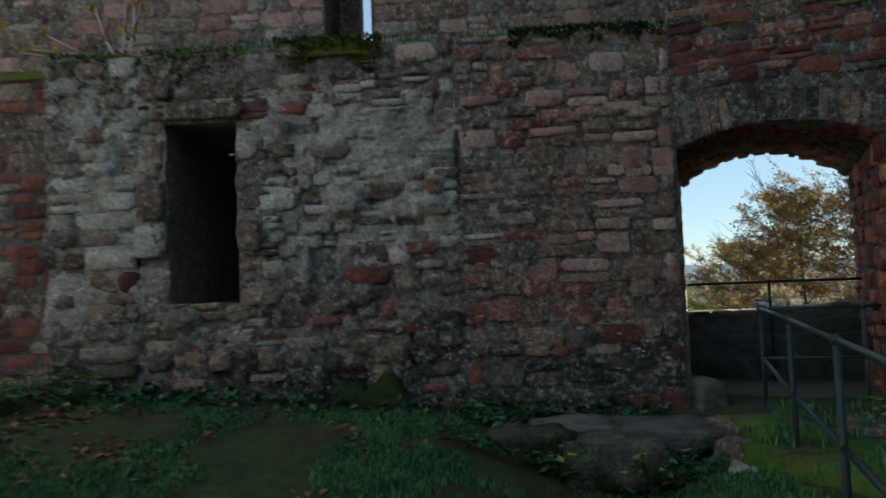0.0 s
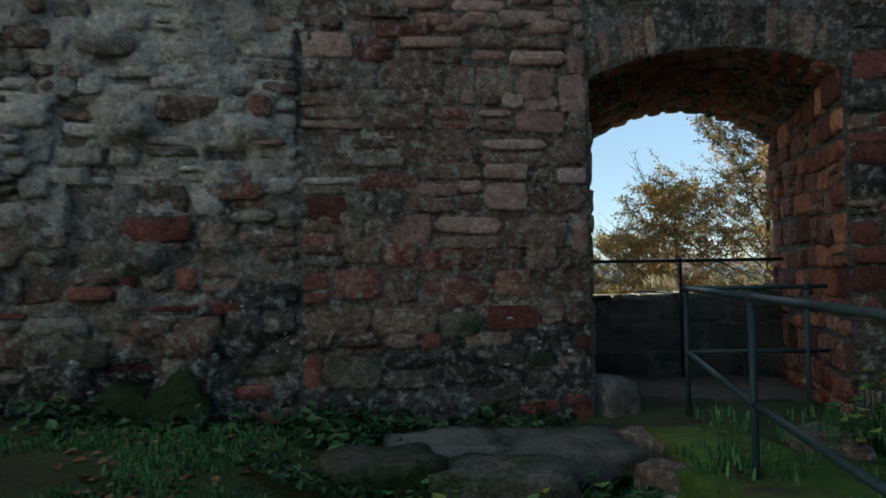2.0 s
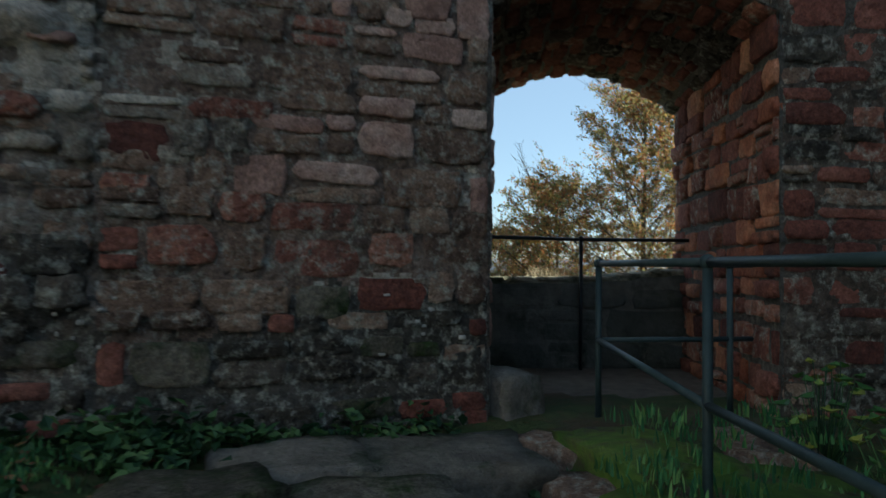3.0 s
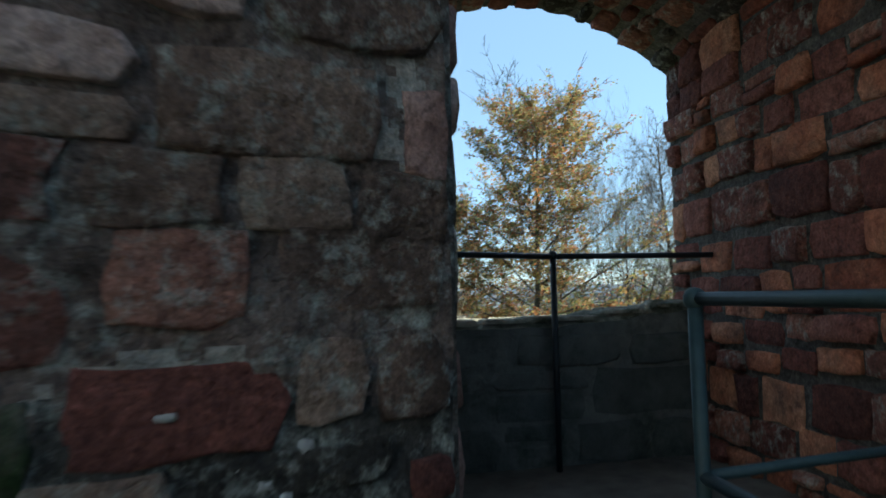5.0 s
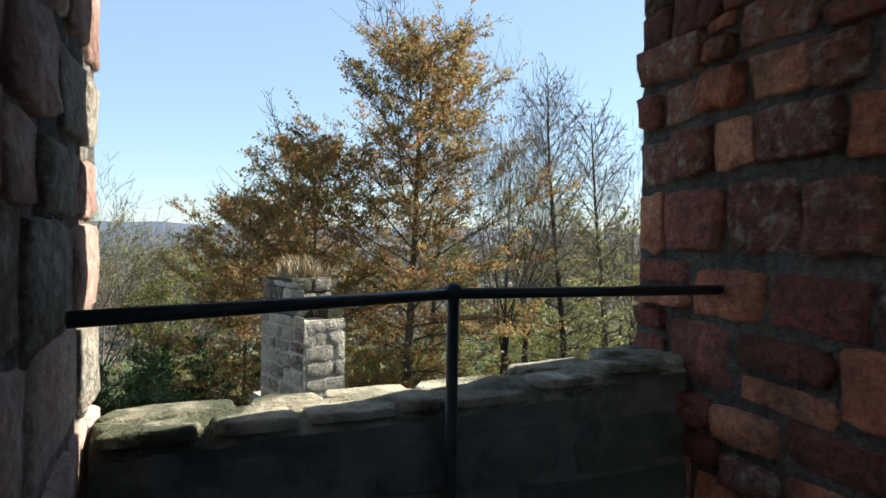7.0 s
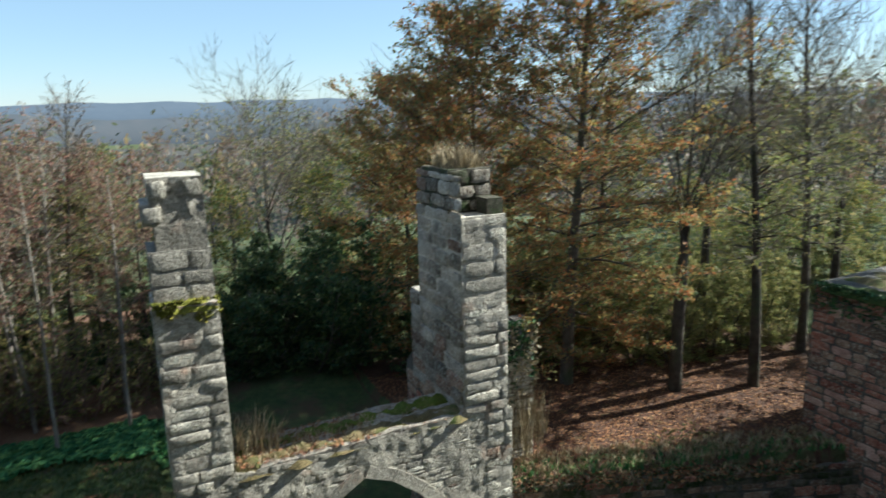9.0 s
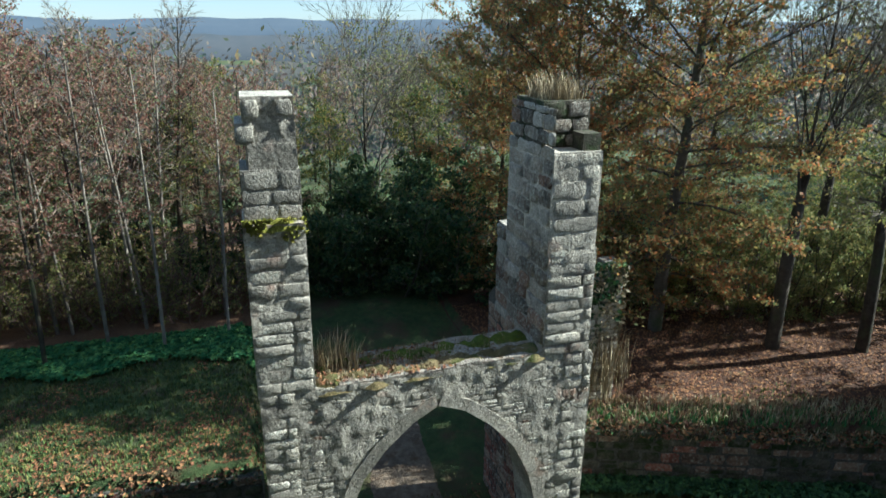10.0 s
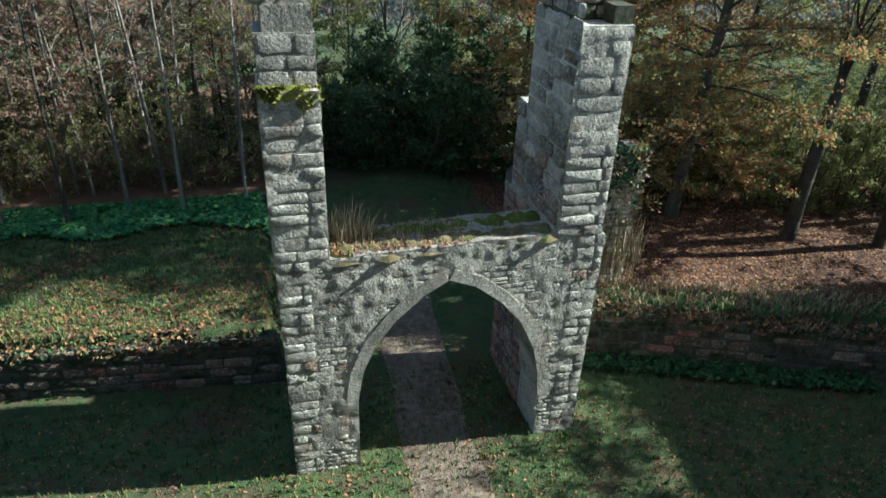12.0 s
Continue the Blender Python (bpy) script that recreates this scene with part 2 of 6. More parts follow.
def painted_haze_mat(name, c1, c2, glow):
    """Far wooded hills; blue emission paints the veil of air over them."""
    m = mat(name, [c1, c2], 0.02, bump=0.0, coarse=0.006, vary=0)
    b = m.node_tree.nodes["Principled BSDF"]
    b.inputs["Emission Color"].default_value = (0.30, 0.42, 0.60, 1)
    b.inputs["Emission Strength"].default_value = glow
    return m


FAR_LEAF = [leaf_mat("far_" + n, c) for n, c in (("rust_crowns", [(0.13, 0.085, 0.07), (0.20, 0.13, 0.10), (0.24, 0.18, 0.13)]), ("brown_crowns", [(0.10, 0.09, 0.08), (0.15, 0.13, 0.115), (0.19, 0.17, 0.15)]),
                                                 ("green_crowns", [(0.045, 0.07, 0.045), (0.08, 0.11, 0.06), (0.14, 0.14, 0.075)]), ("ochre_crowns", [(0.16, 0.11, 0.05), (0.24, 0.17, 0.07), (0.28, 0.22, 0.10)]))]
for m in FAR_LEAF:          # air towards the valley, painted as a faint blue glow on the crowns
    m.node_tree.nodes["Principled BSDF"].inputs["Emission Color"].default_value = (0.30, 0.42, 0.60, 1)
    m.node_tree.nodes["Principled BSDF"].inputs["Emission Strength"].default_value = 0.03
HILLS = [painted_haze_mat("hills_painted_haze_%d" % i, c1, c2, g) for i, (c1, c2, g) in enumerate((
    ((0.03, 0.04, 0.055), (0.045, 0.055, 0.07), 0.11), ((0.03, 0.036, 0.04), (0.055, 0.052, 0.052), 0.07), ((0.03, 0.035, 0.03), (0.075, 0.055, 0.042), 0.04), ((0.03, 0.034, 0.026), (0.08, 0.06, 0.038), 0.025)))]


# ---- builders ----
rng = random.Random(7)


def mesh_ob(name, verts, faces, mats, parent=None, smooth=False, label="", face_mats=None):
    me = bpy.data.meshes.new(name)
    me.from_pydata([tuple(v) for v in verts], [], faces)
    for m in (mats if isinstance(mats, (list, tuple)) else [mats]):
        me.materials.append(m)
    if face_mats:
        me.polygons.foreach_set("material_index", face_mats)
    if smooth:
        me.polygons.foreach_set("use_smooth", [True] * len(me.polygons))
    me.update()
    ob = new(name, me)
    if parent:
        ob.parent = parent
    if label:
        tagged(ob, label)
    return ob


def empty(name, at, label, category, group="", kind=""):
    ob = new(name)
    ob.location = at
    ob.empty_display_size = 0.1
    bpy.context.view_layer.update()
    return tagged(ob, label, category, group, kind)


def part(name, bm, material, parent, label="", smooth=True):
    me = bpy.data.meshes.new(name)
    bm.to_mesh(me)
    bm.free()
    me.materials.append(material)
    if smooth:
        me.polygons.foreach_set("use_smooth", [True] * len(me.polygons))
    ob = new(name, me)
    ob.parent = parent
    if parent.parent is None:
        ob.matrix_parent_inverse = Matrix.Translation(-parent.location)
    if label:
        tagged(ob, label)
    return ob


def prism(foot, z0, z1):
    """A block over a footprint, with its floor and top heights (a number or one a corner)."""
    n = len(foot)
    a = z0 if isinstance(z0, (list, tuple)) else [z0] * n
    c = z1 if isinstance(z1, (list, tuple)) else [z1] * n
    v = [(x, y, a[i]) for i, (x, y) in enumerate(foot)] + [(x, y, c[i]) for i, (x, y) in enumerate(foot)]
    f = [tuple(range(n - 1, -1, -1)), tuple(range(n, 2 * n))] + [(i, (i + 1) % n, n + (i + 1) % n, n + i) for i in range(n)]
    return v, f


def joined(blocks):
    V, F = [], []
    for v, f in blocks:
        o = len(V)
        V += v
        F += [tuple(i + o for i in q) for q in f]
    return V, F


def tube(bm, p, q, r0, r1=None, seg=8):
    """A round bar between two points."""
    p, q = Vector(p), Vector(q)
    d = q - p
    r1 = r0 if r1 is None else r1
    res = bmesh.ops.create_cone(bm, cap_ends=True, segments=seg, radius1=r0, radius2=r1, depth=d.length)
    m = Matrix.Translation((p + q) / 2) @ d.to_track_quat("Z", "Y").to_matrix().to_4x4()
    bmesh.ops.transform(bm, matrix=m, verts=res["verts"])


def ball(bm, p, r):
    res = bmesh.ops.create_uvsphere(bm, u_segments=10, v_segments=7, radius=r)
    bmesh.ops.transform(bm, matrix=Matrix.Translation(p), verts=res["verts"])


# -- stones: a few worn shapes in a unit square, set into walls course by course --
def stone_shape(seed, jag, boss, chip=0.0):
    r = random.Random(seed)
    ring = [(-.5, -.5), (-.12, -.5), (.2, -.5), (.5, -.5), (.5, 0), (.5, .5), (.15, .5), (-.2, .5), (-.5, .5), (-.5, 0)]
    n = len(ring)
    out, mid, inn = [], [], []
    for u, v in ring:
        k = (0.96 - chip * r.random()) if abs(u) == abs(v) else 1.0 - 0.4 * chip * r.random()
        ju, jv = r.uniform(-jag, jag), r.uniform(-jag, jag)
        out.append((u * k + ju, v * k + jv, -0.6))
        mid.append((u * k * 0.95 + ju, v * k * 0.93 + jv, r.uniform(0.35, 0.8)))
        inn.append((u * k * 0.88 + ju * 1.1, v * k * 0.84 + jv, r.uniform(0.8, 1.0) + boss * r.uniform(-0.5, 0.5)))
    c = (r.uniform(-.16, .16), r.uniform(-.16, .16), 1.0 + boss * r.uniform(-0.2, 0.8))
    V = out + mid + inn + [c]
    F = []
    for a, b in ((0, n), (n, 2 * n)):
        F += [(a + i, a + (i + 1) % n, b + (i + 1) % n, b + i) for i in range(n)]
    F += [(2 * n + i, 2 * n + (i + 1) % n, 3 * n) for i in range(n)]
    return V, F


RUBBLE = [stone_shape(s, 0.05, 0.4, 0.15) for s in range(20)]
BROKEN = [stone_shape(s + 20, 0.07, 0.5, 0.12) for s in range(20)]
SQUARED = [stone_shape(s + 60, 0.05, 0.55, 0.05) for s in range(16)]
BOSSED = [stone_shape(s + 80, 0.035, 0.9) for s in range(12)]
STONE_MESHES = {}


def unit_stone(kind, i, material):
    key = (id(kind), i, material.name)
    if key not in STONE_MESHES:
        me = bpy.data.meshes.new("stone")
        me.from_pydata(kind[i][0], [], kind[i][1])
        me.materials.append(material)
        me.polygons.foreach_set("use_smooth", [True] * len(me.polygons))
        STONE_MESHES[key] = me
    return STONE_MESHES[key]


def courses(spans, v0, v1, h, w, split=0.2, seed=1, wave=0.03):
    """Stones (u, v, width, height) in uneven courses; spans(v) gives the free stretches of a course."""
    r = random.Random(seed)
    out, v = [], v0
    row = 0
    while v < v1 - 0.03:
        hh = min(r.uniform(*h), v1 - v)
        if v1 - v - hh < h[0] * 0.5:
            hh = v1 - v
        for a, b in spans(v + hh / 2):
            u = a
            while u < b - 0.02:
                ww = r.uniform(*w) * (0.8 + 0.4 * hh / h[1])
                if b - u - ww < w[0] * 0.6:
                    ww = b - u
                dv = wave * noise.noise((u * 0.8, row * 0.37, seed)) * 2
                if r.random() < split and hh > h[0] * 1.15:
                    k = r.uniform(0.38, 0.62)
                    out.append((u + ww / 2, v + dv + hh * k / 2, ww, hh * k))
                    out.append((u + ww / 2, v + dv + hh * (1 + k) / 2, ww, hh * (1 - k)))
                else:
                    out.append((u + ww / 2, v + dv + hh / 2, ww, hh))
                u += ww
        v += hh
        row += 1
    return out


def lay(stones, surface, kind, pick, depth, parent, gap=0.014, near=None, seed=3, name="stone", limit=300):
    """Set stones on a surface(u, v) -> point, U, V, normal. Those that near() picks are pieces of their own, the rest one mesh."""
    r = random.Random(seed)
    V, F, M, mats = [], [], [], []
    made = 0
    for u, v, w, h in stones:
        p, U, Vv, Nn = surface(u, v)
        i = r.randrange(len(kind))
        material = pick(u, v, r)
        d = r.uniform(*depth)
        su, sv = max(0.02, w - gap) * r.choice((-1, 1)), max(0.02, h - gap)
        tilt = r.uniform(-0.03, 0.03)
        U2 = (U + Vv * tilt).normalized()
        V2 = (Vv - U * tilt).normalized()
        m = Matrix(((U2.x * su, V2.x * sv, Nn.x * d, p.x), (U2.y * su, V2.y * sv, Nn.y * d, p.y), (U2.z * su, V2.z * sv, Nn.z * d, p.z), (0, 0, 0, 1)))
        if made < limit and near and near(u, v):
            ob = new(name, unit_stone(kind, i, material))
            ob.parent = parent
            ob.matrix_parent_inverse = parent.matrix_world.inverted()
            ob.matrix_basis = m
            made += 1
        else:
            o = len(V)
            V += [m @ Vector(q) for q in kind[i][0]]
            F += [tuple(k + o for k in q) for q in kind[i][1]]
            if material not in mats:
                mats.append(material)
            M += [mats.index(material)] * len(kind[i][1])
    if V:
        ob = mesh_ob(name + "_work", V, F, mats, None, True, face_mats=M)
        ob.parent = parent
        ob.matrix_parent_inverse = parent.matrix_world.inverted()
        tagged(ob, kind="stuff")


def rough_sheet(name, surface, u0, u1, v0, v1, step, material, parent, skip=None, relief=None, amp=1.0, seed=0.0, base=0.012, tones=None):
    """Mortar smeared over and between the stones: an uneven skin over a surface."""
    nu, nv = max(2, int((u1 - u0) / step)), max(2, int((v1 - v0) / step))
    V, F, M = [], [], []
    for j in range(nv + 1):
        for i in range(nu + 1):
            u, v = u0 + (u1 - u0) * i / nu, v0 + (v1 - v0) * j / nv
            p, U, Vv, Nn = surface(u, v)
            q = p + Vector((seed, 0, 0))
            d = base + amp * (0.022 * noise.noise(q * 1.3) + 0.016 * noise.noise(q * 5.1) + 0.010 * noise.noise(q * 14.0) + 0.006 * noise.noise(q * 31.0))
            if relief:
                d += relief(u, v)
            V.append(p + Nn * d)
    for j in range(nv):
        for i in range(nu):
            if skip and skip(u0 + (u1 - u0) * (i + 0.5) / nu, v0 + (v1 - v0) * (j + 0.5) / nv):
                continue
            a = j * (nu + 1) + i
            F.append((a, a + 1, a + nu + 2, a + nu + 1))
            M.append(int(tones[-1](u0 + (u1 - u0) * (i + 0.5) / nu, v0 + (v1 - v0) * (j + 0.5) / nv)) if tones else 0)
    ob = mesh_ob(name, V, F, [material, *tones[:-1]] if tones else material, None, True, face_mats=M)
    ob.parent, ob.matrix_parent_inverse = parent, parent.matrix_world.inverted()
    return ob


def flat(origin, U, V):
    """A plane surface for lay()."""
    O, U, V = Vector(origin), Vector(U).normalized(), Vector(V).normalized()
    Nn = U.cross(V).normalized()
    return lambda u, v: (O + U * u + V * v, U, V, Nn)


def weighted(*pairs):
    total = sum(k for _, k in pairs)

    def pick(u, v, r):
        t = r.random() * total
        for m, k in pairs:
            t -= k
            if t <= 0:
                return m
        return pairs[-1][0]
    return pick


# ---- the lie of the land ----
def smooth(a, b, x):
    t = min(1, max(0, (x - a) / (b - a)))
    return t * t * (3 - 2 * t)


def wall_front(x):
    return 7.35 if x < 2.2 else 7.35 - 0.3145 * (min(x, 14) - 2.2)


def ground_z(x, y):
    n = noise.noise((x * 0.35, y * 0.35, 0.3)) * 0.06 + noise.noise((x * 1.3, y * 1.3, 2.1)) * 0.025
    # courtyard: a bank under the wall, a trodden dip that leads to the arch
    bank = 0.36 - 0.30 * smooth(-4, 1.2, x)
    zc = bank * smooth(4.3, 7.0, y) - 0.04
    lane = math.exp(-((x - (0.5 + 0.28 * (y - 3.0))) / 0.85) ** 2)
    zc -= 0.42 * lane * smooth(1.4, 3.0, y) * (1 - smooth(6.6, 7.3, y))
    zc += n * (1 - smooth(6.6, 7.2, y))
    # outside: foot of the castle, gate path, terraces held by low walls, then a falling wooded slope
    zo = -8.0 + n * 1.5
    left = smooth(-0.12, 0.12, y - (20.70 - 0.1 * x)) * (1 - smooth(3.0, 3.6, x))
    right = smooth(-0.12, 0.12, y - (19.84 - 0.373 * (x - 10.5))) * smooth(8.9, 9.3, x)
    mid = smooth(20, 29, y)
    up = max(left, right, mid)
    zo += up * 1.25 + right * 0.35 * smooth(11, 24, x)
    zo -= max(0, min(y, 400) - 36) * 0.16 * smooth(30, 70, y) + max(0, abs(x - 6) - 45) * 0.06 * (1 if abs(x) < 900 else 0)
    zo = max(zo, -75)
    k = smooth(0.9, 1.7, y - wall_front(x))
    return zc * (1 - k) + zo * k


def axis(lo, hi, fine_lo, fine_hi, step, growth=1.18):
    a = list(np.arange(fine_lo, fine_hi + 1e-6, step))
    d, q = step, fine_hi
    while q < hi:
        d *= growth
        q += d
        a.append(q)
    d, q = step, fine_lo
    while q > lo:
        d *= growth
        q -= d
        a.insert(0, q)
    return a


xs, ys = axis(-4000, 4000, -6, 19, 0.16, 1.12), axis(-300, 4000, -1, 24, 0.16, 1.12)
gv = [(x, y, ground_z(x, y)) for y in ys for x in xs]
gf = [(j * len(xs) + i, j * len(xs) + i + 1, (j + 1) * len(xs) + i + 1, (j + 1) * len(xs) + i) for j in range(len(ys) - 1) for i in range(len(xs) - 1)]
ground = tagged(mesh_ob("ground", gv, gf, GROUND, smooth=True), "rough grass and earth strewn with fallen leaves", "ground", kind="structure")

# ---- castle walls ----
Z0, TOP = -8.6, 3.92
AL, AR = (2.262, 7.335), (4.02, 6.777)          # the arch, courtyard side
BL, BR = (3.0, 9.58), (4.98, 9.02)          # the arch, outer side
SL, SR, SB, ST = -3.05, -2.31, 1.25, 3.17    # the slit window
wall_a = empty("wall_north", (0, 7.35, 0), "thick ruined rubble wall of grey and red sandstone", "wall", kind="structure")
bl = [prism([(-4.35, 7.35), (SL, 7.35), (SL, 9.9), (-4.35, 9.9)], Z0, TOP),
      prism([(SL, 7.35), (SR, 7.35), (SR, 9.9), (SL, 9.9)], Z0, SB),
      prism([(SL, 7.35), (SR, 7.35), (SR, 9.9), (SL, 9.9)], ST, TOP),
      prism([(SL, 9.4), (SR, 9.4), (SR, 9.9), (SL, 9.9)], SB, ST),
      prism([(SR, 7.35), AL, BL, (SR, 9.9)], Z0, TOP)]
core = mesh_ob("wall_core", *joined(bl), MORTAR)
core.parent, core.matrix_parent_inverse = wall_a, wall_a.matrix_world.inverted()

DX, DY = 0.954, -0.300
wall_b = empty("wall_east", (4.02, 6.77, 0), "thick ruined wall of red sandstone beside the arch", "wall", kind="structure")
ARC_N = 14


def arch_z(k, spring_l, spring_r, rise):
    return spring_l + (spring_r - spring_l) * k + rise * (1 - (2 * k - 1) ** 2)


lv, lf = [], []
for i in range(ARC_N + 1):
    k = i / ARC_N
    fx, fy = AL[0] + (AR[0] - AL[0]) * k, AL[1] + (AR[1] - AL[1]) * k
    bx, by = BL[0] + (BR[0] - BL[0]) * k, BL[1] + (BR[1] - BL[1]) * k
    zf, zb = arch_z(k, 2.66, 2.63, 0.20), arch_z(k, 2.53, 2.50, 0.40)
    lv += [(fx, fy, zf), (fx, fy, TOP), (bx, by, TOP), (bx, by, zb)]
for i in range(ARC_N):
    a, b = 4 * i, 4 * i + 4
    lf += [(a, b, b + 1, a + 1), (a + 1, b + 1, b + 2, a + 2), (a + 2, b + 2, b + 3, a + 3), (a + 3, b + 3, b, a)]
bl = [(lv, lf),
      prism([AR, (13, 6.777 - 0.3145 * 8.98), (13.6, 6.4), BR], Z0, TOP + 0.1),
      prism([AL, AR, BR, BL], Z0, -0.004)]
core = mesh_ob("wall_core", *joined(bl), MORTAR_DARK)
core.parent, core.matrix_parent_inverse = wall_b, wall_b.matrix_world.inverted()

# floor of the passage under the arch
fl_v, fl_f = [], []
for j in range(15):
    for i in range(13):
        k, q = i / 12, j / 14
        x = (AL[0] + (AR[0] - AL[0]) * k) * (1 - q) + (BL[0] + (BR[0] - BL[0]) * k) * q
        y = (AL[1] + (AR[1] - AL[1]) * k) * (1 - q) + (BL[1] + (BR[1] - BL[1]) * k) * q
        y -= 0.25 * (1 - smooth(0, 0.2, q))
        fl_v.append((x, y, 0.004 + 0.015 * noise.noise((x * 2, y * 2, 5)) + 0.012 - 0.05 * (1 - smooth(0, 0.12, q))))
fl_f = [(j * 13 + i, j * 13 + i + 1, (j + 1) * 13 + i + 1, (j + 1) * 13 + i) for j in range(14) for i in range(12)]
tagged(mesh_ob("floor", fl_v, fl_f, EARTH, smooth=True), "trodden sandy earth floor in the passage", "floor", kind="structure")

# upper storey, set back behind the mossy ledge, with one tall window
UY = 8.45
WX0, WX1 = -1.56, -0.98
wall_u = empty("wall_upper", (0, UY, 4), "set-back upper castle wall of dark reddish rubble", "wall", kind="structure")
bl = [prism([(-14, UY), (WX0, UY), (WX0, UY + 1.3), (-14, UY + 1.3)], TOP, 10.5),
      prism([(WX1, UY), (2.6, UY), (2.9, UY + 1.3), (WX1 - 0.05, UY + 1.3)], TOP, 10.5),
      prism([(WX0, UY + 1.0), (-1.27, UY + 1.0), (-1.27, UY + 1.3), (WX0, UY + 1.3)], TOP, 10.5),
      prism([(WX0, UY), (WX1, UY), (WX1 - 0.1, UY + 1.3), (WX0, UY + 1.3)], 6.4, 10.5),
      # extra height out of view, added to block sun from the court
      prism([(2.6, UY), (13, UY - 0.3145 * 10.4), (13.4, UY + 1.2 - 0.3145 * 10.4), (2.9, UY + 1.3)], TOP, 15.0)]
core = mesh_ob("wall_core", *joined(bl), STONE_BROWN)
core.parent, core.matrix_parent_inverse = wall_u, wall_u.matrix_world.inverted()

# the recessed wall beyond the corner, and added unseen walls shaping the court's light
wall_c = empty("wall_west", (-8, 8.2, 0), "recessed wall of dark red sandstone", "wall", kind="structure")
core = mesh_ob("wall_core", *joined([prism([(-14, 8.2), (-4.35, 8.2), (-4.35, 9.9), (-14, 9.9)], Z0, 4.10)]), MORTAR_DARK)
core.parent, core.matrix_parent_inverse = wall_c, wall_c.matrix_world.inverted()
for nm, ft, h in (("wall_court_east", [(7.5, -9), (8.5, -9), (8.5, 6.9), (7.5, 6.9)], 15.0), ("wall_court_south", [(-14, -9), (0, -9), (0, -8), (-14, -8)], 3.0), ("wall_court_tower", [(0, -9), (7.5, -9), (7.5, -7.5), (0, -7.5)], 9.0),
                  ("wall_court_west", [(-15, -9), (-14, -9), (-14, 9.9), (-15, 9.9)], 9.0)):
    tagged(mesh_ob(nm, *joined([prism(ft, -1.5, h)]), STONE_PALE if nm.endswith("west") else STONE_BROWN), "unseen pale wall added to bounce sun into the court" if nm.endswith("west") else "unseen brown wall added to hold light from the court", "wall", kind="structure")

# parapet in the arch
par = empty("parapet", (4.0, 9.0, 0), "low dark stone parapet with a worn coping", "parapet", kind="structure")
PI0, PI1 = Vector((2.93, 9.27, 0)), Vector((4.88, 8.70, 0))


def parapet_mesh():
    bm = bmesh.new()
    n, prof = 26, 9
    rows = []
    for i in range(n + 1):
        k = i / n
        a = PI0.lerp(PI1, k) + (PI1 - PI0).normalized() * (0.03 if i == n else 0)
        out = Vector((0.28, 0.96, 0))
        th = 0.29 + 0.03 * noise.noise((k * 5, 1, 2))
        zt = 0.865 + 0.04 * k + 0.06 * smooth(0.5, 1.0, k) + 0.018 * noise.noise((k * 9, 3, 1))
        row = []
        for q in range(prof):
            s = q / (prof - 1)
            edge = 0.05 * (1 - (1 - abs(2 * s - 1)) ** 0.5) if 0 < s < 1 else 0.06
            wob = 0.02 * noise.noise((k * 12, s * 4, 7))
            row.append(bm.verts.new((a.x + out.x * th * s, a.y + out.y * th * s, zt - edge + wob)))
        lo = [bm.verts.new((a.x + 0.012 * noise.noise((k * 8, 2, 2)), a.y, 0.42)), bm.verts.new((a.x, a.y, -0.02))]
        far = [bm.verts.new((a.x + out.x * th, a.y + out.y * th, -0.02))]
        rows.append(lo[::-1] + row + far)
    for r0, r1 in zip(rows, rows[1:]):
        for i in range(len(r0) - 1):
            bm.faces.new((r0[i], r1[i], r1[i + 1], r0[i + 1]))
    bmesh.ops.recalc_face_normals(bm, faces=bm.faces)
    return bm


bm = parapet_mesh()
bm2 = bm.copy()
bmesh.ops.delete(bm, geom=[f for f in bm.faces if min(v.co.z for v in f.verts) > 0.70], context="FACES")
bmesh.ops.delete(bm2, geom=[f for f in bm2.faces if min(v.co.z for v in f.verts) <= 0.70], context="FACES")
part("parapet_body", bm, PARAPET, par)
part("coping", bm2, COPING, par, "worn coping with sunlight painted in, spotted with moss")


# ---- stones of the walls ----
def a_spans(v):
    if SB < v < ST:
        return [(-4.33, SL - 0.02), (SR + 0.02, 0.02)]
    return [(-4.33, 0.02)]


def a_pale_lit(u, v):
    """Pale lichened middle and squared corner, brightened further to paint stronger light there."""
    return max(math.exp(-((u + 1.0) / 1.15) ** 4 - ((v - 2.55) / 1.0) ** 4), 0.8 * math.exp(-((u + 3.9) / 0.65) ** 4 - ((v - 2.3) / 1.3) ** 4))


def a_pick(u, v, r):
    patch = 0.5 + 0.9 * noise.noise((u * 0.9, v * 1.1, 4.0)) + r.uniform(-0.22, 0.22)
    if a_damp_shade(u, v) and r.random() < 0.85:
        return r.choice((STONE_DEEP, MOSSY, STONE_DAMP_SHADE, STONE_DAMP_SHADE))
    # paler stones up beside the arch stand in for brighter light
    if u > 0.9 and v > 1.15 and r.random() < 0.55:
        return r.choice((STONE_PINK, STONE_PINK, STONE_BROWN))
    red = smooth(-0.7, 1.1, u)
    if r.random() < red * (0.45 + 0.7 * patch):
        return r.choice((STONE_RED, STONE_BROWN, STONE_BROWN, STONE_BROWN, STONE_PINK if v > 1.1 else STONE_DEEP))
    if r.random() < 0.8 * a_pale_lit(u, v) * (0.5 + patch):
        return STONE_PALE
    if u > 0.4:
        return r.choice((STONE_BROWN, STONE_BROWN, STONE_RED, STONE_GREY))
    return r.choice((STONE_GREY, STONE_BROWN, STONE_BROWN, STONE_DEEP if patch < 0.3 else STONE_GREY))


